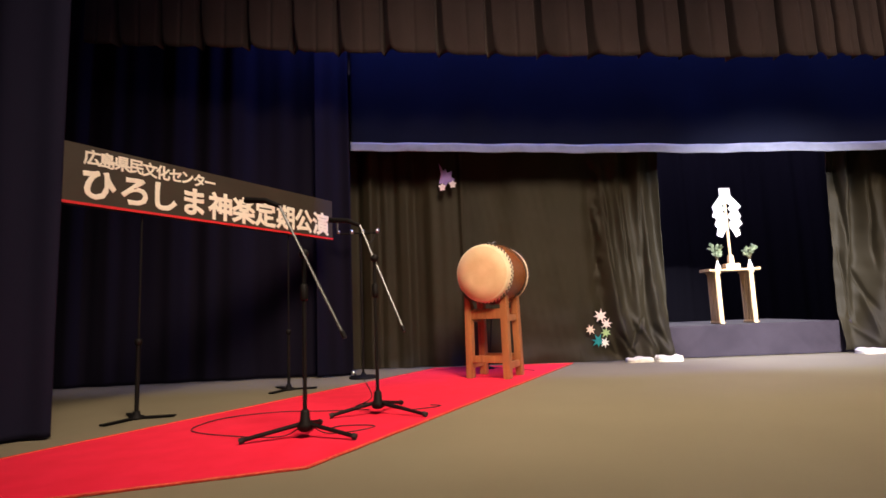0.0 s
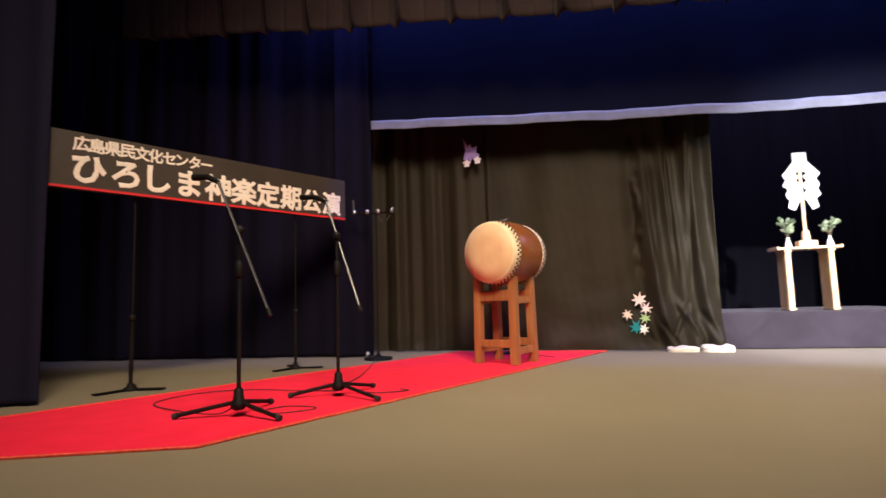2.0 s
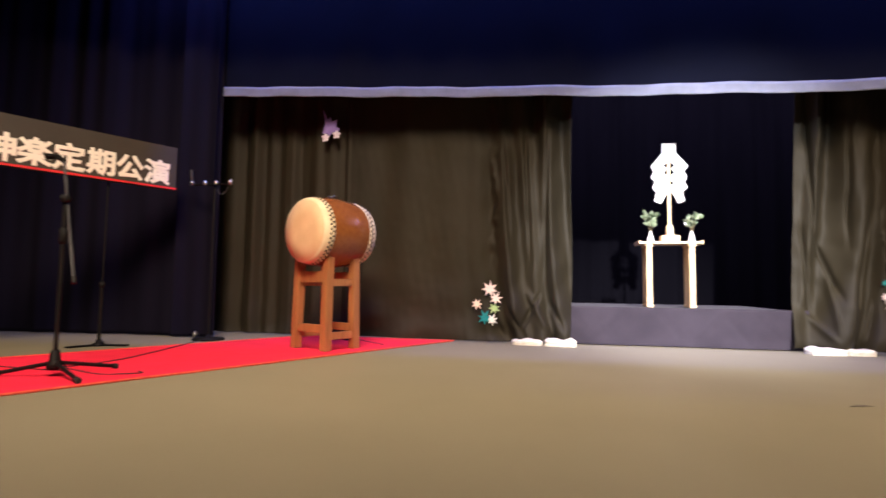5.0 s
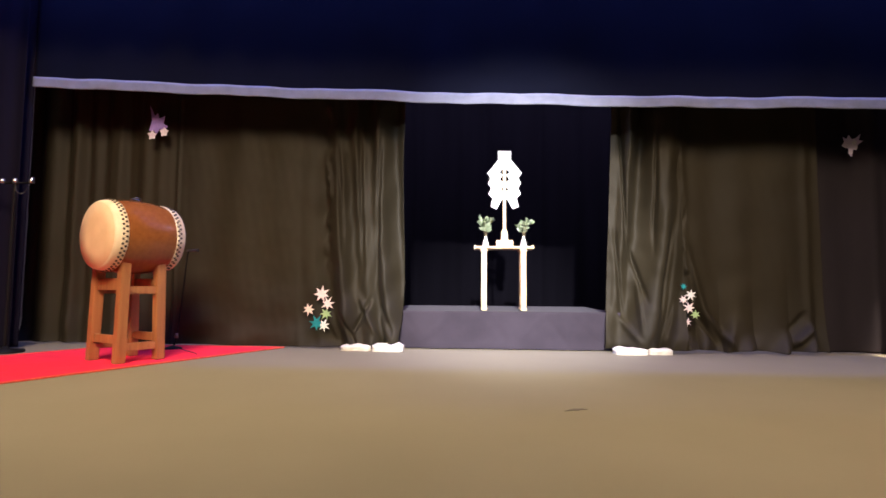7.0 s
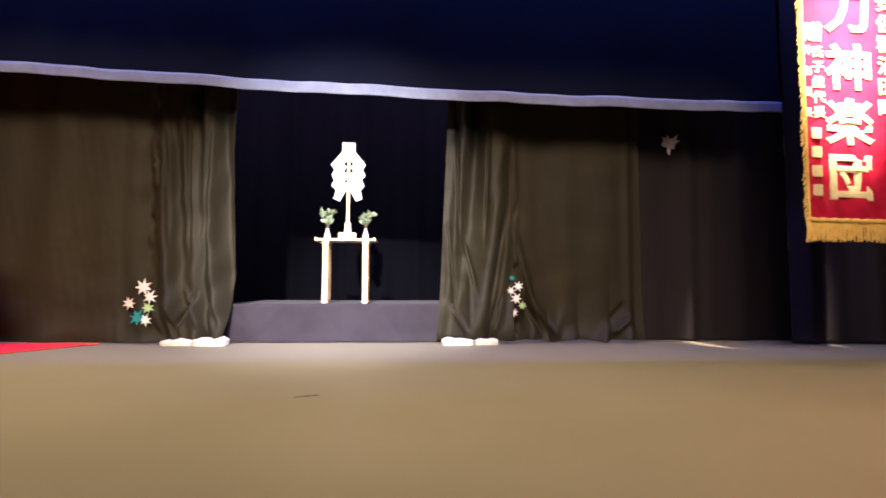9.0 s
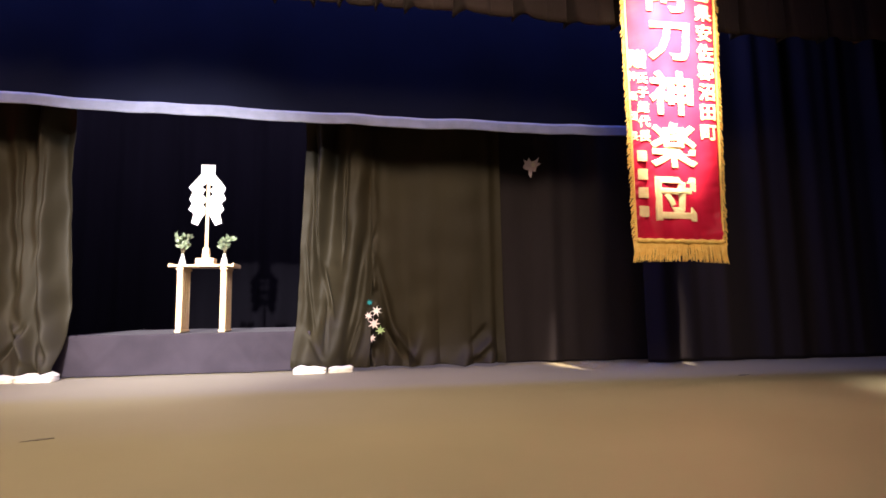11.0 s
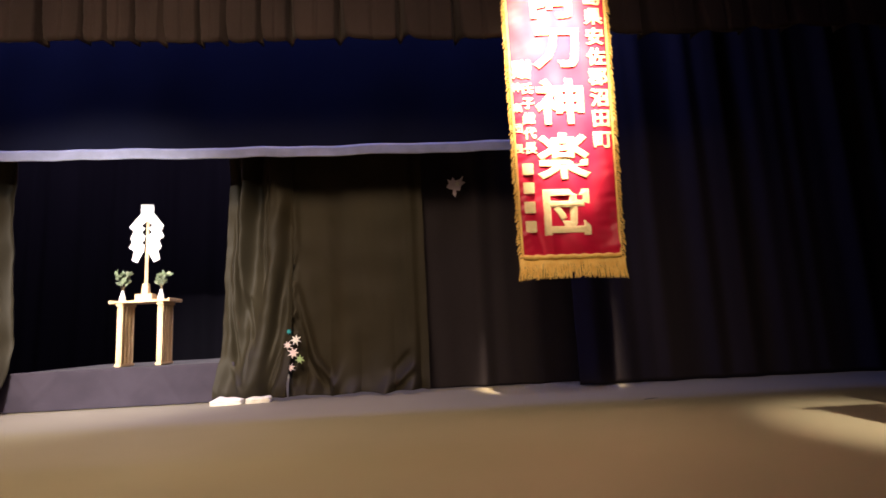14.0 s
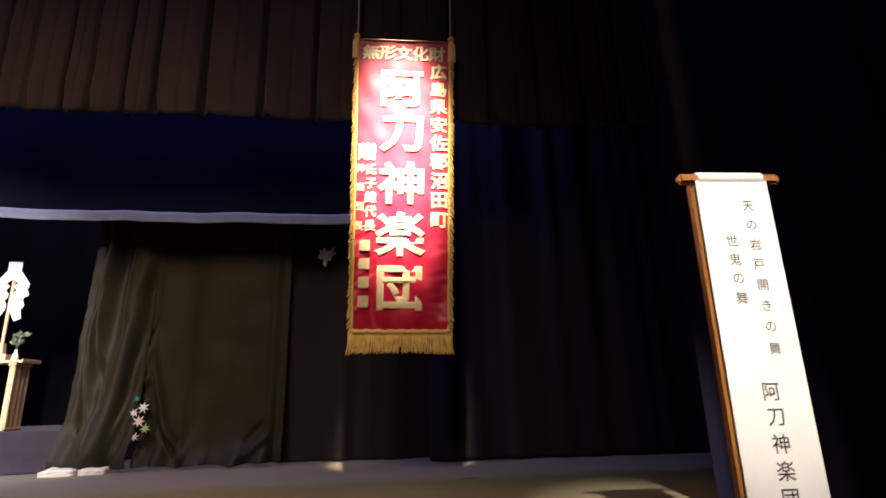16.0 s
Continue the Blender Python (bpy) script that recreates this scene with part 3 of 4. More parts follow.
def sprig_vase(x, y, seed):
    vase = thing("vase", (x, y, TABLE), "small white porcelain vase holding a green sakaki sprig", "vase", "altar vases")
    part("bottle", lathe([(0.026, 0), (0.029, 0.004), (0.027, 0.02), (0.020, 0.048), (0.012, 0.070), (0.010, 0.080), (0.013, 0.088), (0.011, 0.0885)], 24), M["china"], vase, "white porcelain bottle", True)
    rng = random.Random(seed)
    stems = bmesh.new()
    ends = []
    for k in range(5):
        lean = (rng.uniform(-0.05, 0.05), rng.uniform(-0.03, 0.03))
        tip = Vector((lean[0], lean[1], 0.088 + rng.uniform(0.09, 0.15)))
        tube([(0, 0, 0.06), (lean[0] * 0.3, lean[1] * 0.3, 0.12), tip], 0.0022, 5, stems)
        ends.append(tip)
    sprig = part("sprig", stems, M["stem"], vase, "green sakaki sprig")
    for k in range(60):
        e = ends[k % 5]
        t = rng.uniform(0.35, 1.0)
        base = Vector((e.x * t, e.y * t, 0.088 + (e.z - 0.088) * t))
        leaf = new("leaf", LEAF)
        leaf.parent = sprig
        leaf.matrix_local = Matrix.Translation(base) @ pose(0, 0, 0, rng.uniform(-60, 40), rng.uniform(-75, 75), rng.uniform(-75, 75)) @ Matrix.Scale(rng.uniform(0.7, 1.05), 4)


sprig_vase(3.730, 5.52, 5)
sprig_vase(4.065, 5.52, 8)


# ---- weights at the curtain hems ----
def weight(name, at, size, turn, seed):
    bm = bmesh.new()
    bmesh.ops.create_cube(bm, size=1)
    bmesh.ops.subdivide_edges(bm, edges=bm.edges[:], cuts=9, use_grid_fill=True)
    for v in bm.verts:
        p = v.co.copy()
        r = Vector((2 * abs(p.x), 2 * abs(p.y), 2 * abs(p.z)))
        squash = 1 - 0.25 * max(r.x, r.y) ** 4 if p.z > 0 else 1.0
        v.co = Vector((p.x * size[0] * (1 - 0.10 * r.y ** 3), p.y * size[1] * (1 - 0.12 * r.x ** 3), (p.z + 0.5) * size[2] * squash))
        w = noise.noise(Vector((p.x * size[0] * 14 + seed, p.y * size[1] * 14, p.z)))
        v.co.z *= 1 + 0.28 * w
        v.co.y += 0.008 * noise.noise(Vector((p.x * 9, seed, p.z * 4)))
    ob = mesh_object(name, bm, M["bag"], None, "", True)
    ob.matrix_world = pose(*at, 0, 0, turn)
    return tagged(ob, "white cloth weight bag holding down the curtain hem", "weight bag", "curtain weights")


weight("weight_bag", (2.945, 5.035, 0.0), (0.25, 0.15, 0.060), 1, 1)
weight("weight_bag", (2.685, 5.06, 0.0), (0.25, 0.13, 0.046), -4, 2)
weight("weight_bag", (4.84, 5.05, 0.0), (0.25, 0.15, 0.052), 4, 3)
weight("weight_bag", (5.07, 5.08, 0.0), (0.19, 0.13, 0.046), 2, 4)


# ---- felt leaves on the curtains ----
def maple(size, lobes=7, inner=0.42, tilt=0.0, jag=0.0, seed=1):
    rng = random.Random(seed)
    pts = []
    for k in range(lobes * 2):
        a = math.pi * 2 * k / (lobes * 2) + tilt
        r = size * (rng.uniform(0.85, 1.0) if k % 2 == 0 else inner * rng.uniform(0.8, 1.1)) * (1 + jag * rng.uniform(-1, 1))
        pts.append((r * math.sin(a), r * math.cos(a)))
    return pts


def felt_leaf(x, y, z, size, mat, words, turn, group, seed, lobes=7):
    bm = plate(maple(size, lobes, 0.40, 0, 0.06, seed), 0.004, None, None, lambda u, v: 0.10 * (u * u + v * v) / size)
    ob = mesh_object("felt_leaf", bm, mat)
    ob.matrix_world = pose(x, y, z, 0, turn, 0)
    return tagged(ob, words, "ornament", group)


G = "felt leaves on the curtain"
felt_leaf(2.368, 5.138, 0.447, 0.078, M["pink"], "pale pink felt maple leaf pinned to the black curtain", 8, G, 1)
felt_leaf(2.420, 5.138, 0.368, 0.062, M["pink"], "pale pink felt maple leaf pinned to the black curtain", 30, G, 2)
felt_leaf(2.262, 5.138, 0.318, 0.056, M["peach"], "peach felt maple leaf pinned to the black curtain", -15, G, 3)
felt_leaf(2.408, 5.138, 0.283, 0.056, M["green"], "light green felt maple leaf pinned to the black curtain", 12, G, 4)
felt_leaf(2.330, 5.138, 0.205, 0.074, M["teal"], "teal felt maple leaf pinned to the black curtain", -25, G, 5)
felt_leaf(2.392, 5.138, 0.188, 0.056, M["white"], "white felt maple leaf pinned to the black curtain", 20, G, 6)
felt_leaf(5.345, 5.125, 0.462, 0.052, M["white"], "white felt maple leaf pinned to the black curtain", 8, G, 7)
felt_leaf(5.282, 5.115, 0.425, 0.040, M["pink"], "pale pink felt maple leaf pinned to the black curtain", 30, G, 8)
felt_leaf(5.325, 5.118, 0.362, 0.052, M["pink"], "pale pink felt maple leaf pinned to the black curtain", -12, G, 10)
felt_leaf(5.375, 5.122, 0.308, 0.044, M["green"], "light green felt maple leaf pinned to the black curtain", 5, G, 9)
felt_leaf(5.305, 5.112, 0.248, 0.042, M["pink"], "pale pink felt maple leaf pinned to the black curtain", 22, G, 11)
felt_leaf(5.290, 5.125, 0.530, 0.030, M["teal"], "teal felt maple leaf pinned to the black curtain", -20, G, 12)

# hanging felt ornaments, each with a cord
orn = thing("hanging_ornament", (0.925, 5.10, 1.765), "violet and white spiky felt ornament hung on the curtain", "ornament", "hanging ornaments")
part("crest", plate([(-0.075, 0.06), (-0.052, 0.15), (-0.075, 0.275), (-0.028, 0.185), (-0.005, 0.21), (0.010, 0.165), (0.060, 0.185), (0.050, 0.12), (0.085, 0.10), (0.060, 0.05), (0.02, 0.075), (-0.01, 0.03), (-0.03, 0.06)], 0.005), M["violet"], orn, "violet spiky felt crest")
for ox, oz in ((-0.042, 0.02), (0.062, 0.045)):
    part("petal", plate(maple(0.046, 5, 0.6, 0, 0.1, 3), 0.004, None, Matrix.Translation((ox, -0.006, oz))), M["lilac"], orn, "lilac-white felt petal")
orn2 = thing("hanging_ornament", (6.69, 5.225, 1.69), "lilac-white ragged felt ornament hung on the curtain", "ornament", "hanging ornaments")
part("crest", plate([(-0.095, -0.01), (-0.070, 0.035), (-0.085, 0.075), (-0.045, 0.055), (-0.025, 0.095), (0.0, 0.055), (0.045, 0.065), (0.090, 0.105), (0.070, 0.045), (0.110, 0.035), (0.060, 0.0), (0.045, -0.05), (0.010, -0.045), (-0.005, -0.115), (-0.035, -0.085), (-0.030, -0.035), (-0.065, -0.03)], 0.005), M["lilac"], orn2)
orn2.scale = (0.8, 1, 0.85)
part("petal", plate(maple(0.034, 5, 0.5, 0, 0.1, 5), 0.004, None, Matrix.Translation((0.02, -0.006, 0.02))), M["white"], orn2, "small white felt petal")

# ---- the red carpet ----
corners = [Vector(c) for c in ((-1.46, 1.235), (0.415, 1.880), (2.07, 5.13), (0.74, 5.15))]
bm = bmesh.new()
n = 36
grid = []
for i in range(n + 1):
    row = []
    for j in range(n + 1):
        u, v = i / n, j / n
        p = (corners[0] * (1 - u) + corners[1] * u) * (1 - v) + (corners[3] * (1 - u) + corners[2] * u) * v
        row.append(bm.verts.new((p.x, p.y, 0.007 + 0.0016 * noise.noise(Vector((p.x * 3, p.y * 3, 1))))))
    grid.append(row)
for i in range(n):
    for j in range(n):
        bm.faces.new((grid[i][j], grid[i + 1][j], grid[i + 1][j + 1], grid[i][j + 1]))
r = bmesh.ops.extrude_edge_only(bm, edges=[e for e in bm.edges if e.is_boundary])
for v in r["geom"]:
    if isinstance(v, bmesh.types.BMVert):
        v.co.z = 0.0005
carpet = tagged(mesh_object("carpet", bm, M["carpet"]), "bright red felt carpet runner laid on the stage floor", "carpet")
edge_bm = bmesh.new()
for a, b in zip(corners, corners[1:] + corners[:1]):
    pts = []
    for k in range(41):
        p = a.lerp(b, k / 40)
        pts.append((p.x + 0.004 * noise.noise(Vector((k * 0.7, a.x, 0))), p.y + 0.004 * noise.noise(Vector((k * 0.7, 0, b.y))), 0.0065))
    tube(pts, 0.006, 6, edge_bm)
part("bound_edge", edge_bm, M["carpet_edge"], carpet, "orange-red stitched edge")


# ---- the drum ----
AX = 27.0
drum = thing("drum", (1.292, 4.302, 0.836), "barrel drum of dark red wood with tan hide heads", "drum", "", -AX)
turn = pose(0, 0, 0, 90, 0, 0)
HALF, RH, RB = 0.234, 0.221, 0.252


def barrel(y):
    return RH + (RB - RH) * (1 - (y / HALF) ** 2)


body = lathe([(barrel(HALF * k / 12) - 0.002, HALF * k / 12) for k in range(-12, 13)], 56, None, turn)
part("barrel", body, M["drum"], drum, "glossy dark red-brown wooden barrel", True)
for sd in (-1, 1):
    prof = [(barrel(HALF * t) + 0.003, HALF * t) for t in (0.70, 0.73, 0.85, 0.97)] + [(RH - 0.002, HALF * 1.012), (RH - 0.010, HALF * 1.018)]
    ring = lathe([(r, sd * z) for r, z in prof][::sd], 56, None, turn)
    part("hide_edge", ring, M["rim"], drum, "cream hide edge", True)
    head = lathe([(RH - 0.008, 0), (RH - 0.009, 0.003), (RH * 0.5, 0.0045), (0.004, 0.005)], 56, None, Matrix.Translation((0, -sd * HALF * 1.018, 0)) @ pose(0, 0, 0, 90 * sd, 0, 0))
    part("head", head, M["hide"], drum, "worn tan hide head", True)
tack_mesh = bpy.data.meshes.new("tack")
bm = bmesh.new()
bmesh.ops.create_uvsphere(bm, u_segments=8, v_segments=4, radius=0.0085)
bm.to_mesh(tack_mesh)
bm.free()
tack_mesh.materials.append(M["tack"])
for sd in (-1, 1):
    for row, off in ((0.83, 0.0), (0.75, 0.5)):
        for k in range(46):
            a = 2 * math.pi * (k + off) / 46
            rr = barrel(HALF * row) + 0.003
            t = new("tack", tack_mesh)
            t.parent = drum
            t.location = (rr * math.cos(a), sd * HALF * row, rr * math.sin(a))
ringp = bmesh.new()
tube([(0.03 * math.cos(2 * math.pi * k / 20), 0.03 * math.sin(2 * math.pi * k / 20), RB + 0.012 + 0.006 * math.cos(4 * math.pi * k / 20)) for k in range(21)], 0.005, 6, ringp)
part("carrying_ring", ringp, M["steel"], drum, "iron ring")

# ---- the drum stand ----
dstand = thing("drum_stand", (1.268, 4.308, 0.007), "orange-brown wooden drum stand with four square posts", "drum stand", "", -AX)
SX, SY = 0.160, 0.128
for px in (-1, 1):
    for py in (-1, 1):
        bm = box((0.058, 0.062, 0.655), (0, 0, 0), 0.005)
        for v in bm.verts:
            v.co.x += px * (SX - 0.006 * (v.co.z + 0.33) / 0.66)
            v.co.y += py * (SY + 0.004 - 0.014 * (v.co.z + 0.33) / 0.66)
            v.co.z += 0.3275
            if v.co.z > 0.6:
                v.co.z += 0.018 - 0.075 * max(0.0, (SX + 0.022 - abs(v.co.x)) / 0.05)
        part("post", bm, M["stand"], dstand)
for px in (-1, 1):
    part("side_rail", box((0.030, 0.25, 0.052), (px * (SX - 0.004), 0, 0.470), 0.004), M["stand"], dstand)
    part("side_rail", box((0.030, 0.25, 0.052), (px * (SX + 0.002), 0, 0.100), 0.004), M["stand"], dstand)
for py in (-1, 1):
    part("cradle_rail", box((0.30, 0.034, 0.080), (0, py * (SY - 0.006), 0.508), 0.004), M["stand"], dstand)
    part("cross_rail", box((0.29, 0.030, 0.055), (0, py * (SY + 0.004), 0.150), 0.004), M["stand"], dstand)


# ---- microphone stands ----
def mic_stand(at, feet, low, high, clutch):
    st = thing("microphone_stand", at, "black tripod microphone stand with a slanted chrome boom", "microphone stand", "boom microphone stands")
    part("hub", lathe([(0.020, 0.03), (0.034, 0.040), (0.034, 0.062), (0.024, 0.075), (0.020, 0.115), (0.014, 0.125)], 16), M["matt"], st, "", True)
    for f in feet:
        d = Vector((f[0], f[1], 0))
        leg = part("leg", tube([d * 0.08 + Vector((0, 0, 0.062)), d * 0.96 + Vector((0, 0, 0.016))], 0.0095, 8), M["matt"], st)
        part("rubber_foot", tube([d * 0.93 + Vector((0, 0, 0.018)), d * 1.0 + Vector((0, 0, 0.013))], 0.0135, 8), M["rubber"], leg)
    part("pole", tube([(0, 0, 0.10), (0, 0, clutch)], 0.0095, 10), M["matt"], st)
    part("clutch", lathe([(0.012, clutch - 0.22), (0.018, clutch - 0.21), (0.018, clutch - 0.15), (0.012, clutch - 0.14)], 12), M["matt"], st, "", True)
    lo, hi = Vector(low), Vector(high)
    mid = lo.lerp(hi, 0.72)
    part("pivot", lathe([(0.017, -0.022), (0.021, -0.012), (0.021, 0.012), (0.017, 0.022)], 14, None, Matrix.Translation((0, 0, clutch)) @ pose(0, 0, 0, 90, 0, 25)), M["matt"], st, "", True)
    boom = part("boom", tube([lo, hi], 0.0068, 8), M["steel"], st, "chrome boom tube")
    part("counter_grip", tube([lo, lo.lerp(hi, 0.05)], 0.0105, 10), M["matt"], boom)
    d = (hi - lo).normalized()
    side = Vector((-0.35, 0.15, 0.10))
    part("microphone", tube([hi, hi + d * 0.02 + side * 0.2, hi + side * 0.55], 0.011, 10, None, 0.017), M["matt"], st, "black microphone in its clip")
    return st


mic_stand((0.275, 2.345, 0.007), ((-0.265, -0.085), (0.245, -0.075), (-0.005, 0.285)), (0.205, -0.085, 0.438), (-0.111, -0.005, 1.060), 0.83)
mic_stand((0.527, 2.850, 0.007), ((-0.245, -0.075), (0.272, -0.135), (0.10, 0.27)), (0.165, -0.085, 0.440), (-0.090, 0.065, 1.050), 0.85)

# a black stand with a stereo bar by the end of the border
bar = thing("microphone_stand", (0.135, 4.60, 0), "black stand carrying a short bar with two small microphones", "microphone stand")
part("base", lathe([(0.12, 0), (0.125, 0.006), (0.12, 0.018), (0.03, 0.026), (0.014, 0.05)], 28), M["matt"], bar, "", True)
part("pole", tube([(0, 0, 0.04), (0, 0, 1.270)], 0.010, 8), M["matt"], bar)
cross = part("crossbar", box((0.36, 0.022, 0.014), (-0.02, -0.02, 1.275), 0.004), M["matt"], bar)
for ox in (-0.19, -0.07, 0.03, 0.16):
    part("thumb_screw", lathe([(0.012, -0.01), (0.018, -0.004), (0.018, 0.020), (0.008, 0.028)], 12, None, Matrix.Translation((ox, -0.034, 1.278))), M["bright"], cross, "shiny steel screw", True)
part("microphone", tube([(-0.20, -0.02, 1.270), (-0.20, -0.03, 1.340), (-0.20, -0.04, 1.400)], 0.009, 8, None, 0.011), M["bright"], bar, "slim steel microphone")
part("microphone", tube([(0.16, -0.02, 1.270), (0.165, -0.03, 1.315)], 0.010, 8), M["bright"], bar, "slim steel microphone")
part("base_clip", lathe([(0.012, 0), (0.020, 0.006), (0.020, 0.03), (0.008, 0.045)], 12, None, Matrix.Translation((-0.075, -0.06, 0.03))), M["bright"], bar, "shiny steel clip", True)
part("cable_loop", tube(curve_points([(0.03, -0.03, 1.260), (0.05, -0.04, 1.210), (0.10, -0.04, 1.190), (0.14, -0.03, 1.250)]), 0.004, 6), M["rubber"], bar)

# a low stand behind the drum, with its small microphone
low = thing("microphone_stand", (1.235, 4.93, 0.0), "low black stand with a small microphone behind the drum", "microphone stand")
part("base", lathe([(0.07, 0), (0.075, 0.006), (0.06, 0.016), (0.012, 0.03)], 20), M["matt"], low, "", True)
part("gooseneck", tube(curve_points([(0, 0, 0.02), (0.03, 0.0, 0.10), (0.06, 0.01, 0.45), (0.09, 0.0, 0.76), (0.13, -0.03, 0.79)]), 0.006, 8), M["matt"], low)
part("microphone", tube([(0.10, -0.02, 0.785), (0.20, -0.04, 0.79)], 0.008, 10, None, 0.011), M["steel"], low, "slim steel microphone")
part("clip", lathe([(0.012, 0), (0.016, 0.01), (0.014, 0.03), (0.006, 0.04)], 10, None, Matrix.Translation((0.03, -0.005, 0.09))), M["steel"], low, "shiny steel clip", True)


# ---- cables ----
def cable(pts, words="thin black microphone cable lying across the red carpet"):
    ob = mesh_object("cable", tube(curve_points([(x, y, z) for x, y, z in pts], 10), 0.0026, 6), M["rubber"], None, "", True)
    return tagged(ob, words, "cable", "stage cables")


cable([(0.26, 2.36, 0.06), (0.16, 2.36, 0.014), (-0.10, 2.42, 0.012), (-0.36, 2.58, 0.012), (-0.33, 2.86, 0.012), (-0.08, 3.00, 0.012), (0.22, 2.98, 0.012), (0.46, 2.98, 0.012)])
cable([(0.30, 2.34, 0.06), (0.37, 2.40, 0.012), (0.52, 2.46, 0.012), (0.55, 2.54, 0.012), (0.40, 2.56, 0.012), (0.33, 2.48, 0.012)])
cable([(0.52, 2.86, 0.07), (0.42, 2.94, 0.05), (0.36, 3.10, 0.012), (0.40, 3.40, 0.012), (0.30, 3.90, 0.012), (0.16, 4.45, 0.012)])
cable([(0.54, 2.84, 0.06), (0.66, 2.94, 0.012), (0.78, 2.96, 0.012), (0.86, 3.02, 0.012), (0.80, 3.06, 0.012)])
cable([(1.26, 4.93, 0.02), (1.40, 4.80, 0.014), (1.55, 4.66, 0.014), (1.62, 4.58, 0.014)], "thin black cable on the carpet beside the drum stand")

# ---- the sign board on two stands ----
S0, S1 = Vector((-1.095, 2.576)), Vector((-0.072, 4.388))
ALONG = (S1 - S0).normalized()
TURN = math.degrees(math.atan2(ALONG.y, ALONG.x))
LONG = (S1 - S0).length
sign = thing("sign_board", (S0.x, S0.y, 0), "long dark brown sign board with cream lettering on stands", "sign", "", TURN)
part("board", box((LONG, 0.018, 0.345), (LONG / 2, 0, 1.362), 0.003), M["signboard"], sign)
part("red_line", box((LONG, 0.004, 0.016), (LONG / 2, -0.0125, 1.203), 0.001), M["signred"], sign, "thin red line")
for sx in (0.47, 1.62):
    part("hub", lathe([(0.040, 0), (0.044, 0.006), (0.040, 0.016), (0.022, 0.022), (0.018, 0.045)], 20, None, Matrix.Translation((sx, 0.035, 0))), M["matt"], sign, "", True)
    for turned in (70, 190, 310):
        spin = pose(sx, 0.035, 0, 0, 0, turned)
        leg_bm = box((0.19, 0.050, 0.009), (0.115, 0, 0.008), 0.003)
        leg_bm.transform(spin)
        part("leg", leg_bm, M["matt"], sign, "flat black foot")
    part("stand_pole", tube([(sx, 0.035, 0.40), (sx, 0.035, 1.45)], 0.006, 8), M["matt"], sign)
    part("stand_tube", tube([(sx, 0.035, 0.03), (sx, 0.035, 0.44)], 0.012, 10), M["matt"], sign)
    part("clamp", lathe([(0.014, 0), (0.020, 0.006), (0.020, 0.032), (0.012, 0.04)], 14, None, Matrix.Translation((sx, 0.035, 0.42))), M["matt"], sign, "", True)
title = "\u3072\u308d\u3057\u307e\u795e\u697d\u5b9a\u671f\u516c\u6f14"
for k, ch in enumerate(title):
    glyph(ch, 0.192, 0.036, 0.002, M["letter"], sign, Matrix.Translation((0.205 + 0.1925 * k, -0.0105, 1.318)), flat=0.15, rough=0.02)
line = "\u5e83\u5cf6\u770c\u6c11\u6587\u5316\u30bb\u30f3\u30bf\u30fc"
for k, ch in enumerate(line):
    glyph(ch, 0.092, 0.030, 0.002, M["letter"], sign, Matrix.Translation((0.160 + 0.0815 * k, -0.0100, 1.468)), flat=0.25)

# ---- the hanging banner ----
BX, BY, BT, BB = 7.333, 4.095, 3.055, 0.885
banner = thing("banner", (BX, BY, BB), "crimson satin banner with gold lettering and gold fringe", "banner")
banner.matrix_world = pose(BX, BY, BB, 0, 1.1, 0)
HT = BT - BB


def half_width(z):
    return 0.312 + 0.034 * z / HT


sat = ripple(9, 0.16)
tug = ripple(10, 0.085)
drag = waves(61, (0.18, 0.11), (0.005, 0.002), 2.0)


def satin_fold(s, z):
    low = np.clip(1 - z / (0.45 * HT), 0, 1)
    edge = np.clip(np.abs(s - 0.305) / 0.305 - 0.45, 0, 1)
    pucker = 0.0075 * edge * tug(s * 0.5 - 0.9 * z, z + 0.5 * np.abs(s - 0.305))
    return (0.0018 + 0.0050 * low) * sat(s + 0.25 * z, z * 0.6) + drag(s + 0.12 * z, z) * (0.3 + 0.9 * low) + pucker * (0.08 + 0.92 * low)


cloth("field", (-0.305, 0), (0.305, 0), 0, HT, satin_fold, M["satin"], 110, 200, 0.004, banner, slide=lambda s, z: (s - 0.305) * (half_width(z) / 0.305 - 1))
rng = random.Random(4)
for sd in (-1, 1):
    strip_bm = bmesh.new()
    for k in range(150):
        z = HT * (k + 0.5) / 150
        ln = rng.uniform(0.024, 0.038)
        droop = rng.uniform(0.010, 0.026)
        x0 = sd * (half_width(z) - 0.008)
        tube([(x0, -0.012, z + 0.006), (x0 + sd * ln * 0.55, -0.014 + rng.uniform(-0.004, 0.004), z + 0.004), (x0 + sd * ln, -0.010 + rng.uniform(-0.006, 0.006), z - droop)], 0.0062, 5, strip_bm, 0.0035)
    part("side_fringe", strip_bm, M["gold"], banner, "short gold side fringe")
    tape = bmesh.new()
    pts = [(sd * (half_width(HT * k / 40) - 0.006), -0.012, HT * k / 40) for k in range(41)]
    tube(pts, 0.008, 6, tape)
    part("gold_braid", tape, M["gold"], banner, "gold braid")
head_bm = bmesh.new()
tube([(-0.305 + 0.61 * k / 40, -0.012 + 0.002 * math.sin(k), 0.004 + 0.003 * math.sin(k * 1.3)) for k in range(41)], 0.016, 8, head_bm)
part("fringe_head", head_bm, M["gold"], banner, "gold braid along the hem")
fr = bmesh.new()
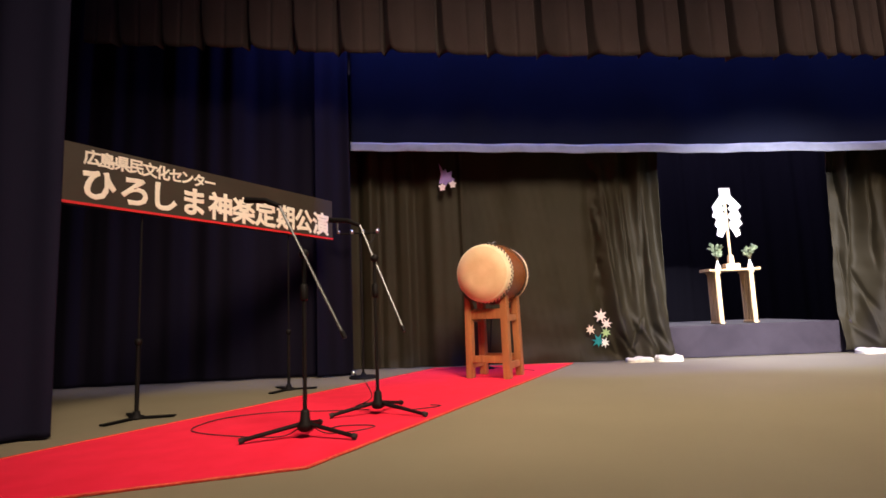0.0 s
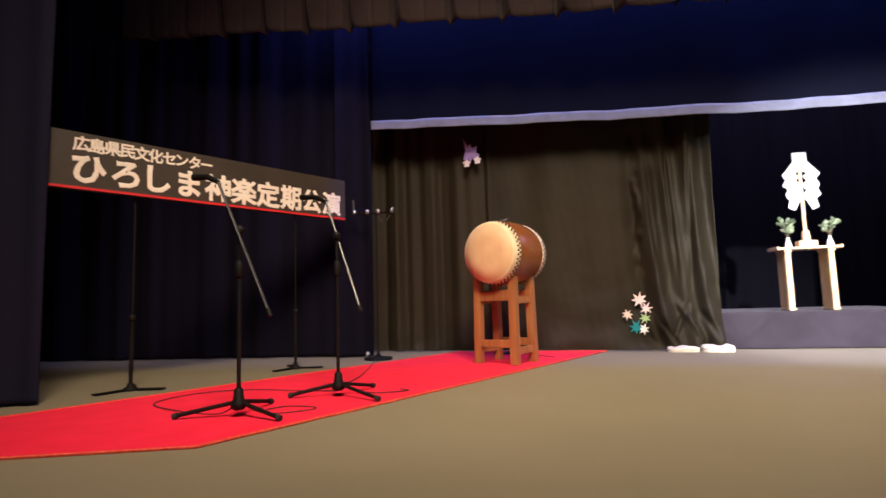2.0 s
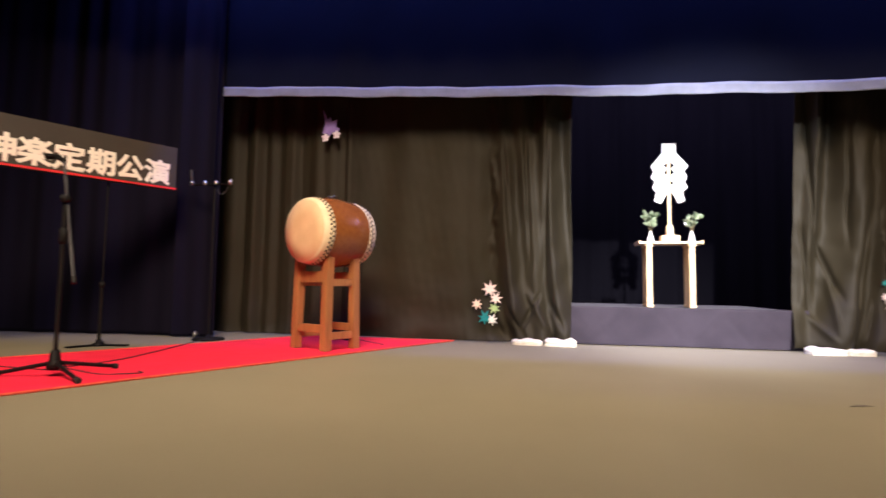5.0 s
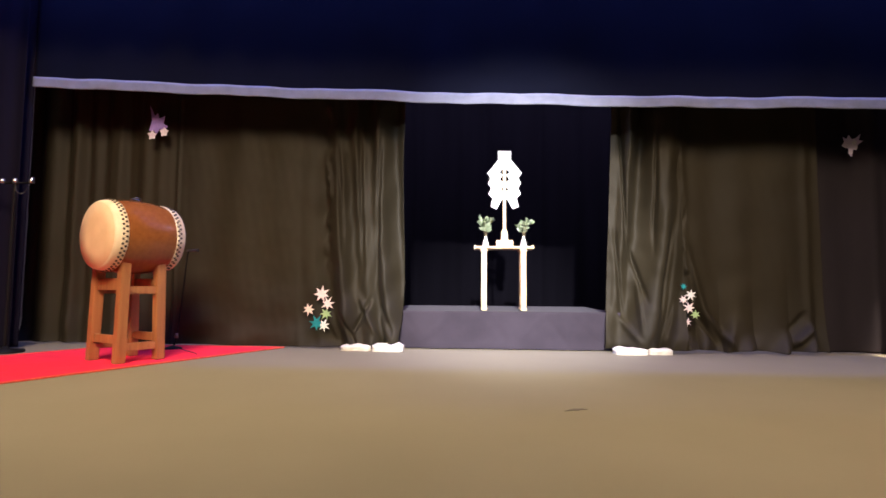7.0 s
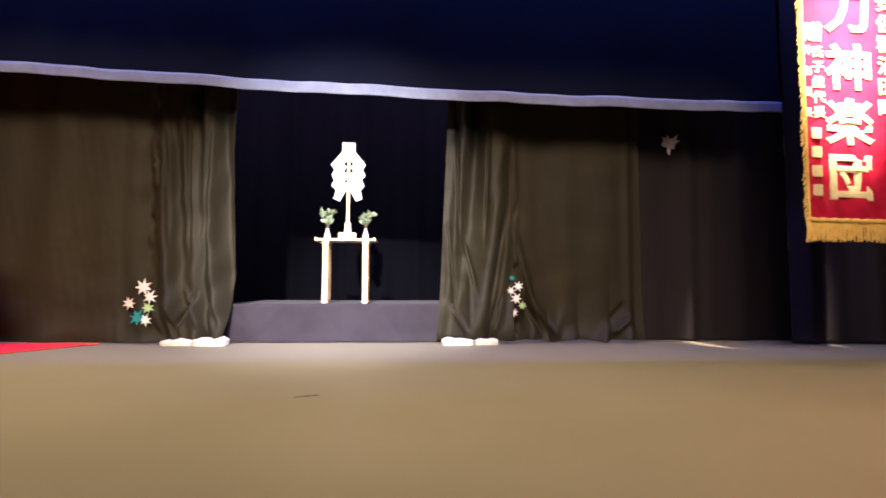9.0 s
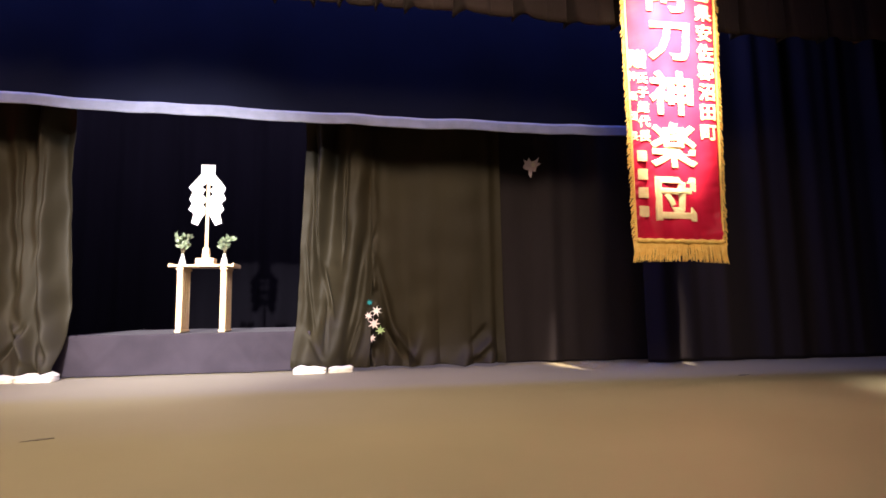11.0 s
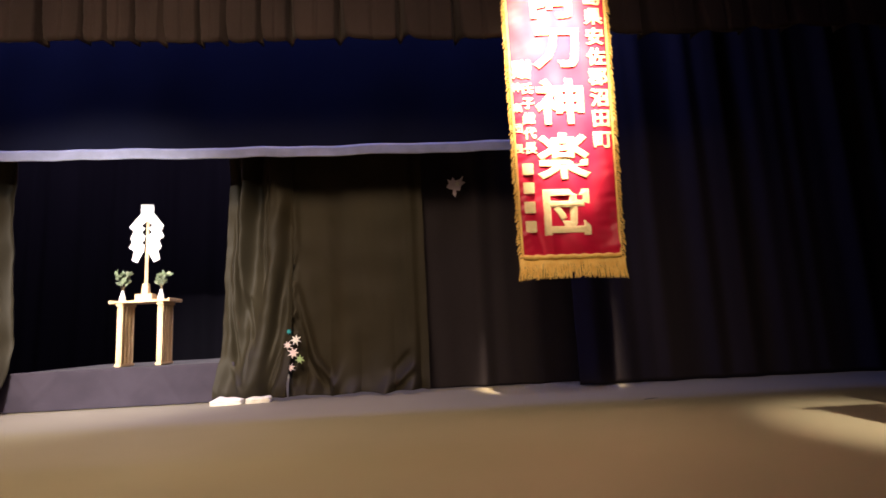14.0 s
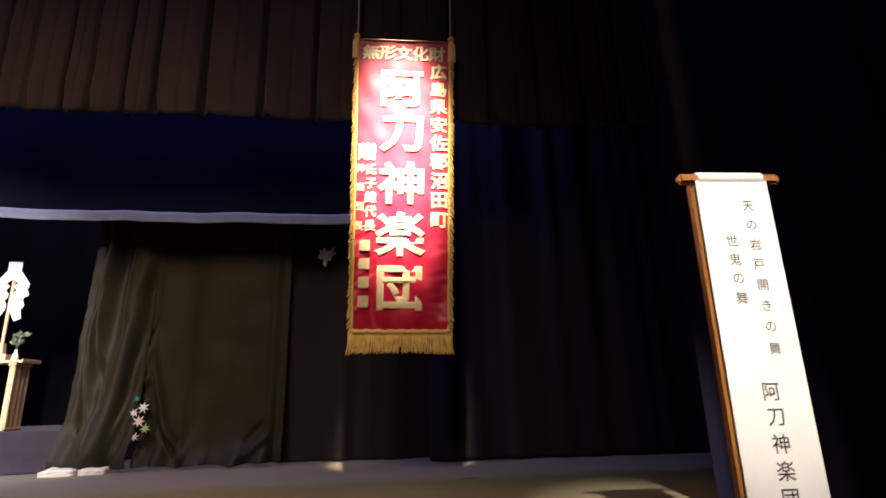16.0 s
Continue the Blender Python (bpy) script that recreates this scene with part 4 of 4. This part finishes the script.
for k in range(190):
    x = -0.330 + 0.66 * (k + 0.5) / 190
    ln = 0.126 + rng.uniform(-0.012, 0.008) + 0.012 * (x / 0.33) ** 2 - (0.03 if abs(x) < 0.006 else 0)
    yb = -0.014 + rng.uniform(-0.006, 0.006) + 0.006 * math.sin(x * 40)
    tube([(x, -0.010, 0.0), (x + rng.uniform(-0.003, 0.003), yb, -ln * 0.5), (x * 1.03 + rng.uniform(-0.005, 0.005), yb + rng.uniform(-0.004, 0.004), -ln)], 0.0036, 4, fr, 0.0026)
part("bottom_fringe", fr, M["gold"], banner, "long gold bottom fringe")
part("top_bar", tube([(-0.36, 0.0, HT - 0.004), (0.36, 0.0, HT - 0.004)], 0.010, 10), M["scrollwood"], banner, "thin wooden top bar")
for sd in (-1, 1):
    tas = bmesh.new()
    for k in range(30):
        a = rng.uniform(0, 6.3)
        rr = rng.uniform(0.004, 0.024)
        tube([(sd * 0.345, -0.02, HT + 0.01), (sd * 0.352 + rr * math.cos(a), -0.024 + rr * math.sin(a), HT - 0.04), (sd * 0.350 + rr * 1.1 * math.cos(a), -0.024 + rr * math.sin(a), HT - 0.17 - rng.uniform(0, 0.015))], 0.005, 5, tas)
    tassel = part("tassel", tas, M["gold"], banner, "gold tassel at the top corner")
    part("knot", lathe([(0.008, -0.028), (0.022, -0.016), (0.024, 0.004), (0.010, 0.022)], 12, None, Matrix.Translation((sd * 0.347, -0.020, HT + 0.012))), M["gold"], tassel, "", True)
    part("cord", tube([(sd * 0.345, -0.004, HT + 0.01), (sd * 0.35, -0.004, 9.6 - BB)], 0.0065, 8), M["rope"], banner, "grey hanging cord")


def banner_text(text, x, z_top, step, size, bold=0.03, across=False, squash=1.0):
    for k, ch in enumerate(text):
        px, pz = (x + step * k, z_top) if across else (x, z_top - step * k)
        ob = glyph(ch, size, bold, 0.002, M["goldthread"], banner, Matrix.Translation((px, 0, pz - BB)) @ Matrix.Diagonal((1, 1, squash, 1)), flat=0.2, rough=0.010)
        for v in ob.data.vertices:
            zb = pz - BB + v.co.y * squash
            sb = (px + v.co.x) * 0.305 / half_width(zb) + 0.305
            v.co.z += 0.0035 + float(satin_fold(np.array(sb), np.array(zb)))


banner_text("\u963f\u5200\u795e\u697d\u56e3", -0.010, 2.650, 0.369, 0.328, 0.034, squash=0.97)
banner_text("\u7121\u5f62\u6587\u5316\u8ca1", -0.243, 2.945, 0.121, 0.125, 0.036, True)
banner_text("\u5e83\u5cf6\u770c\u5b89\u4f50\u90e1\u6cbc\u7530\u753a", 0.254, 2.795, 0.144, 0.126, 0.036)
banner_text("\u8d08", -0.250, 2.140, 0.1, 0.135, 0.036)
banner_text("\u6c0f\u5b50\u7dcf\u4ee3\u9577", -0.216, 2.005, 0.102, 0.082, 0.034)
banner_text("\u795e\u697d\u56e3\u9577", -0.290, 2.015, 0.140, 0.064, 0.034)
for k in range(4):
    bar_bm = box((0.070, 0.005, 0.076), (-0.244, -0.0095, 1.458 - 0.125 * k - BB), 0.003)
    part("text_bar", bar_bm, M["goldthread"], banner, "plain pale gold bar")

# ---- the programme scroll on its stand ----
scroll = thing("programme_stand", (8.429, 2.262, 0), "honey-brown wooden stand with a white programme sheet", "programme stand", "", 0)
for sd in (-1, 1):
    part("upright", box((0.024, 0.034, 1.10), (sd * 0.118, 0.012, 0.60), 0.004), M["scrollwood"], scroll)
    part("foot", box((0.034, 0.34, 0.045), (sd * 0.118, 0.012, 0.0235), 0.008), M["scrollwood"], scroll)
part("stretcher", box((0.22, 0.022, 0.05), (0, 0.012, 0.12), 0.004), M["scrollwood"], scroll)
part("backboard", box((0.212, 0.010, 0.92), (0, 0.016, 0.68), 0.002), M["scrollwood"], scroll)
part("top_roller", box((0.350, 0.034, 0.034), (0, -0.004, 1.160), 0.009), M["scrollwood"], scroll, "wooden top bar with rounded ends")
sheet = part("paper_sheet", box((0.246, 0.004, 1.030), (0, -0.0185, 0.6475), 0.0008), M["paper"], scroll, "white paper programme sheet")
part("paper_roll", lathe([(0.021, -0.112), (0.0225, -0.11), (0.0225, 0.11), (0.021, 0.112)], 18, None, Matrix.Translation((0, -0.004, 1.162)) @ pose(0, 0, 0, 0, 90, 0)), M["paper"], scroll, "rolled white paper", True)


def scroll_text(text, x, z_top, step, size, bold=0.0):
    for k, ch in enumerate(text):
        glyph(ch, size, bold, 0.0004, M["ink"], sheet, Matrix.Translation((x, -0.0212, z_top - step * k)))


scroll_text("\u5929\u306e\u5ca9\u6238\u958b\u304d\u306e\u821e", 0.042, 1.062, 0.0655, 0.040)
scroll_text("\u4e16\u9b3c\u306e\u821e", -0.034, 0.945, 0.062, 0.042)
scroll_text("\u963f\u5200\u795e\u697d\u56e3", 0.004, 0.478, 0.073, 0.058, 0.004)

# ---- small marks on the floor ----
for mx, my, ms in ((4.055, 3.123, 0.034), (7.75, 4.15, 0.034)):
    bm = plate(maple(ms, 6, 0.6, 0, 0.25, 11), 0.0012, None, pose(mx, my, 0.0014, -90, 0, 20) @ Matrix.Diagonal((1.6, 1, 0.6, 1)))
    tagged(mesh_object("floor_tape", bm, M["scuff"]), "scrap of dark tape stuck on the stage floor", "tape", "floor tape scraps")
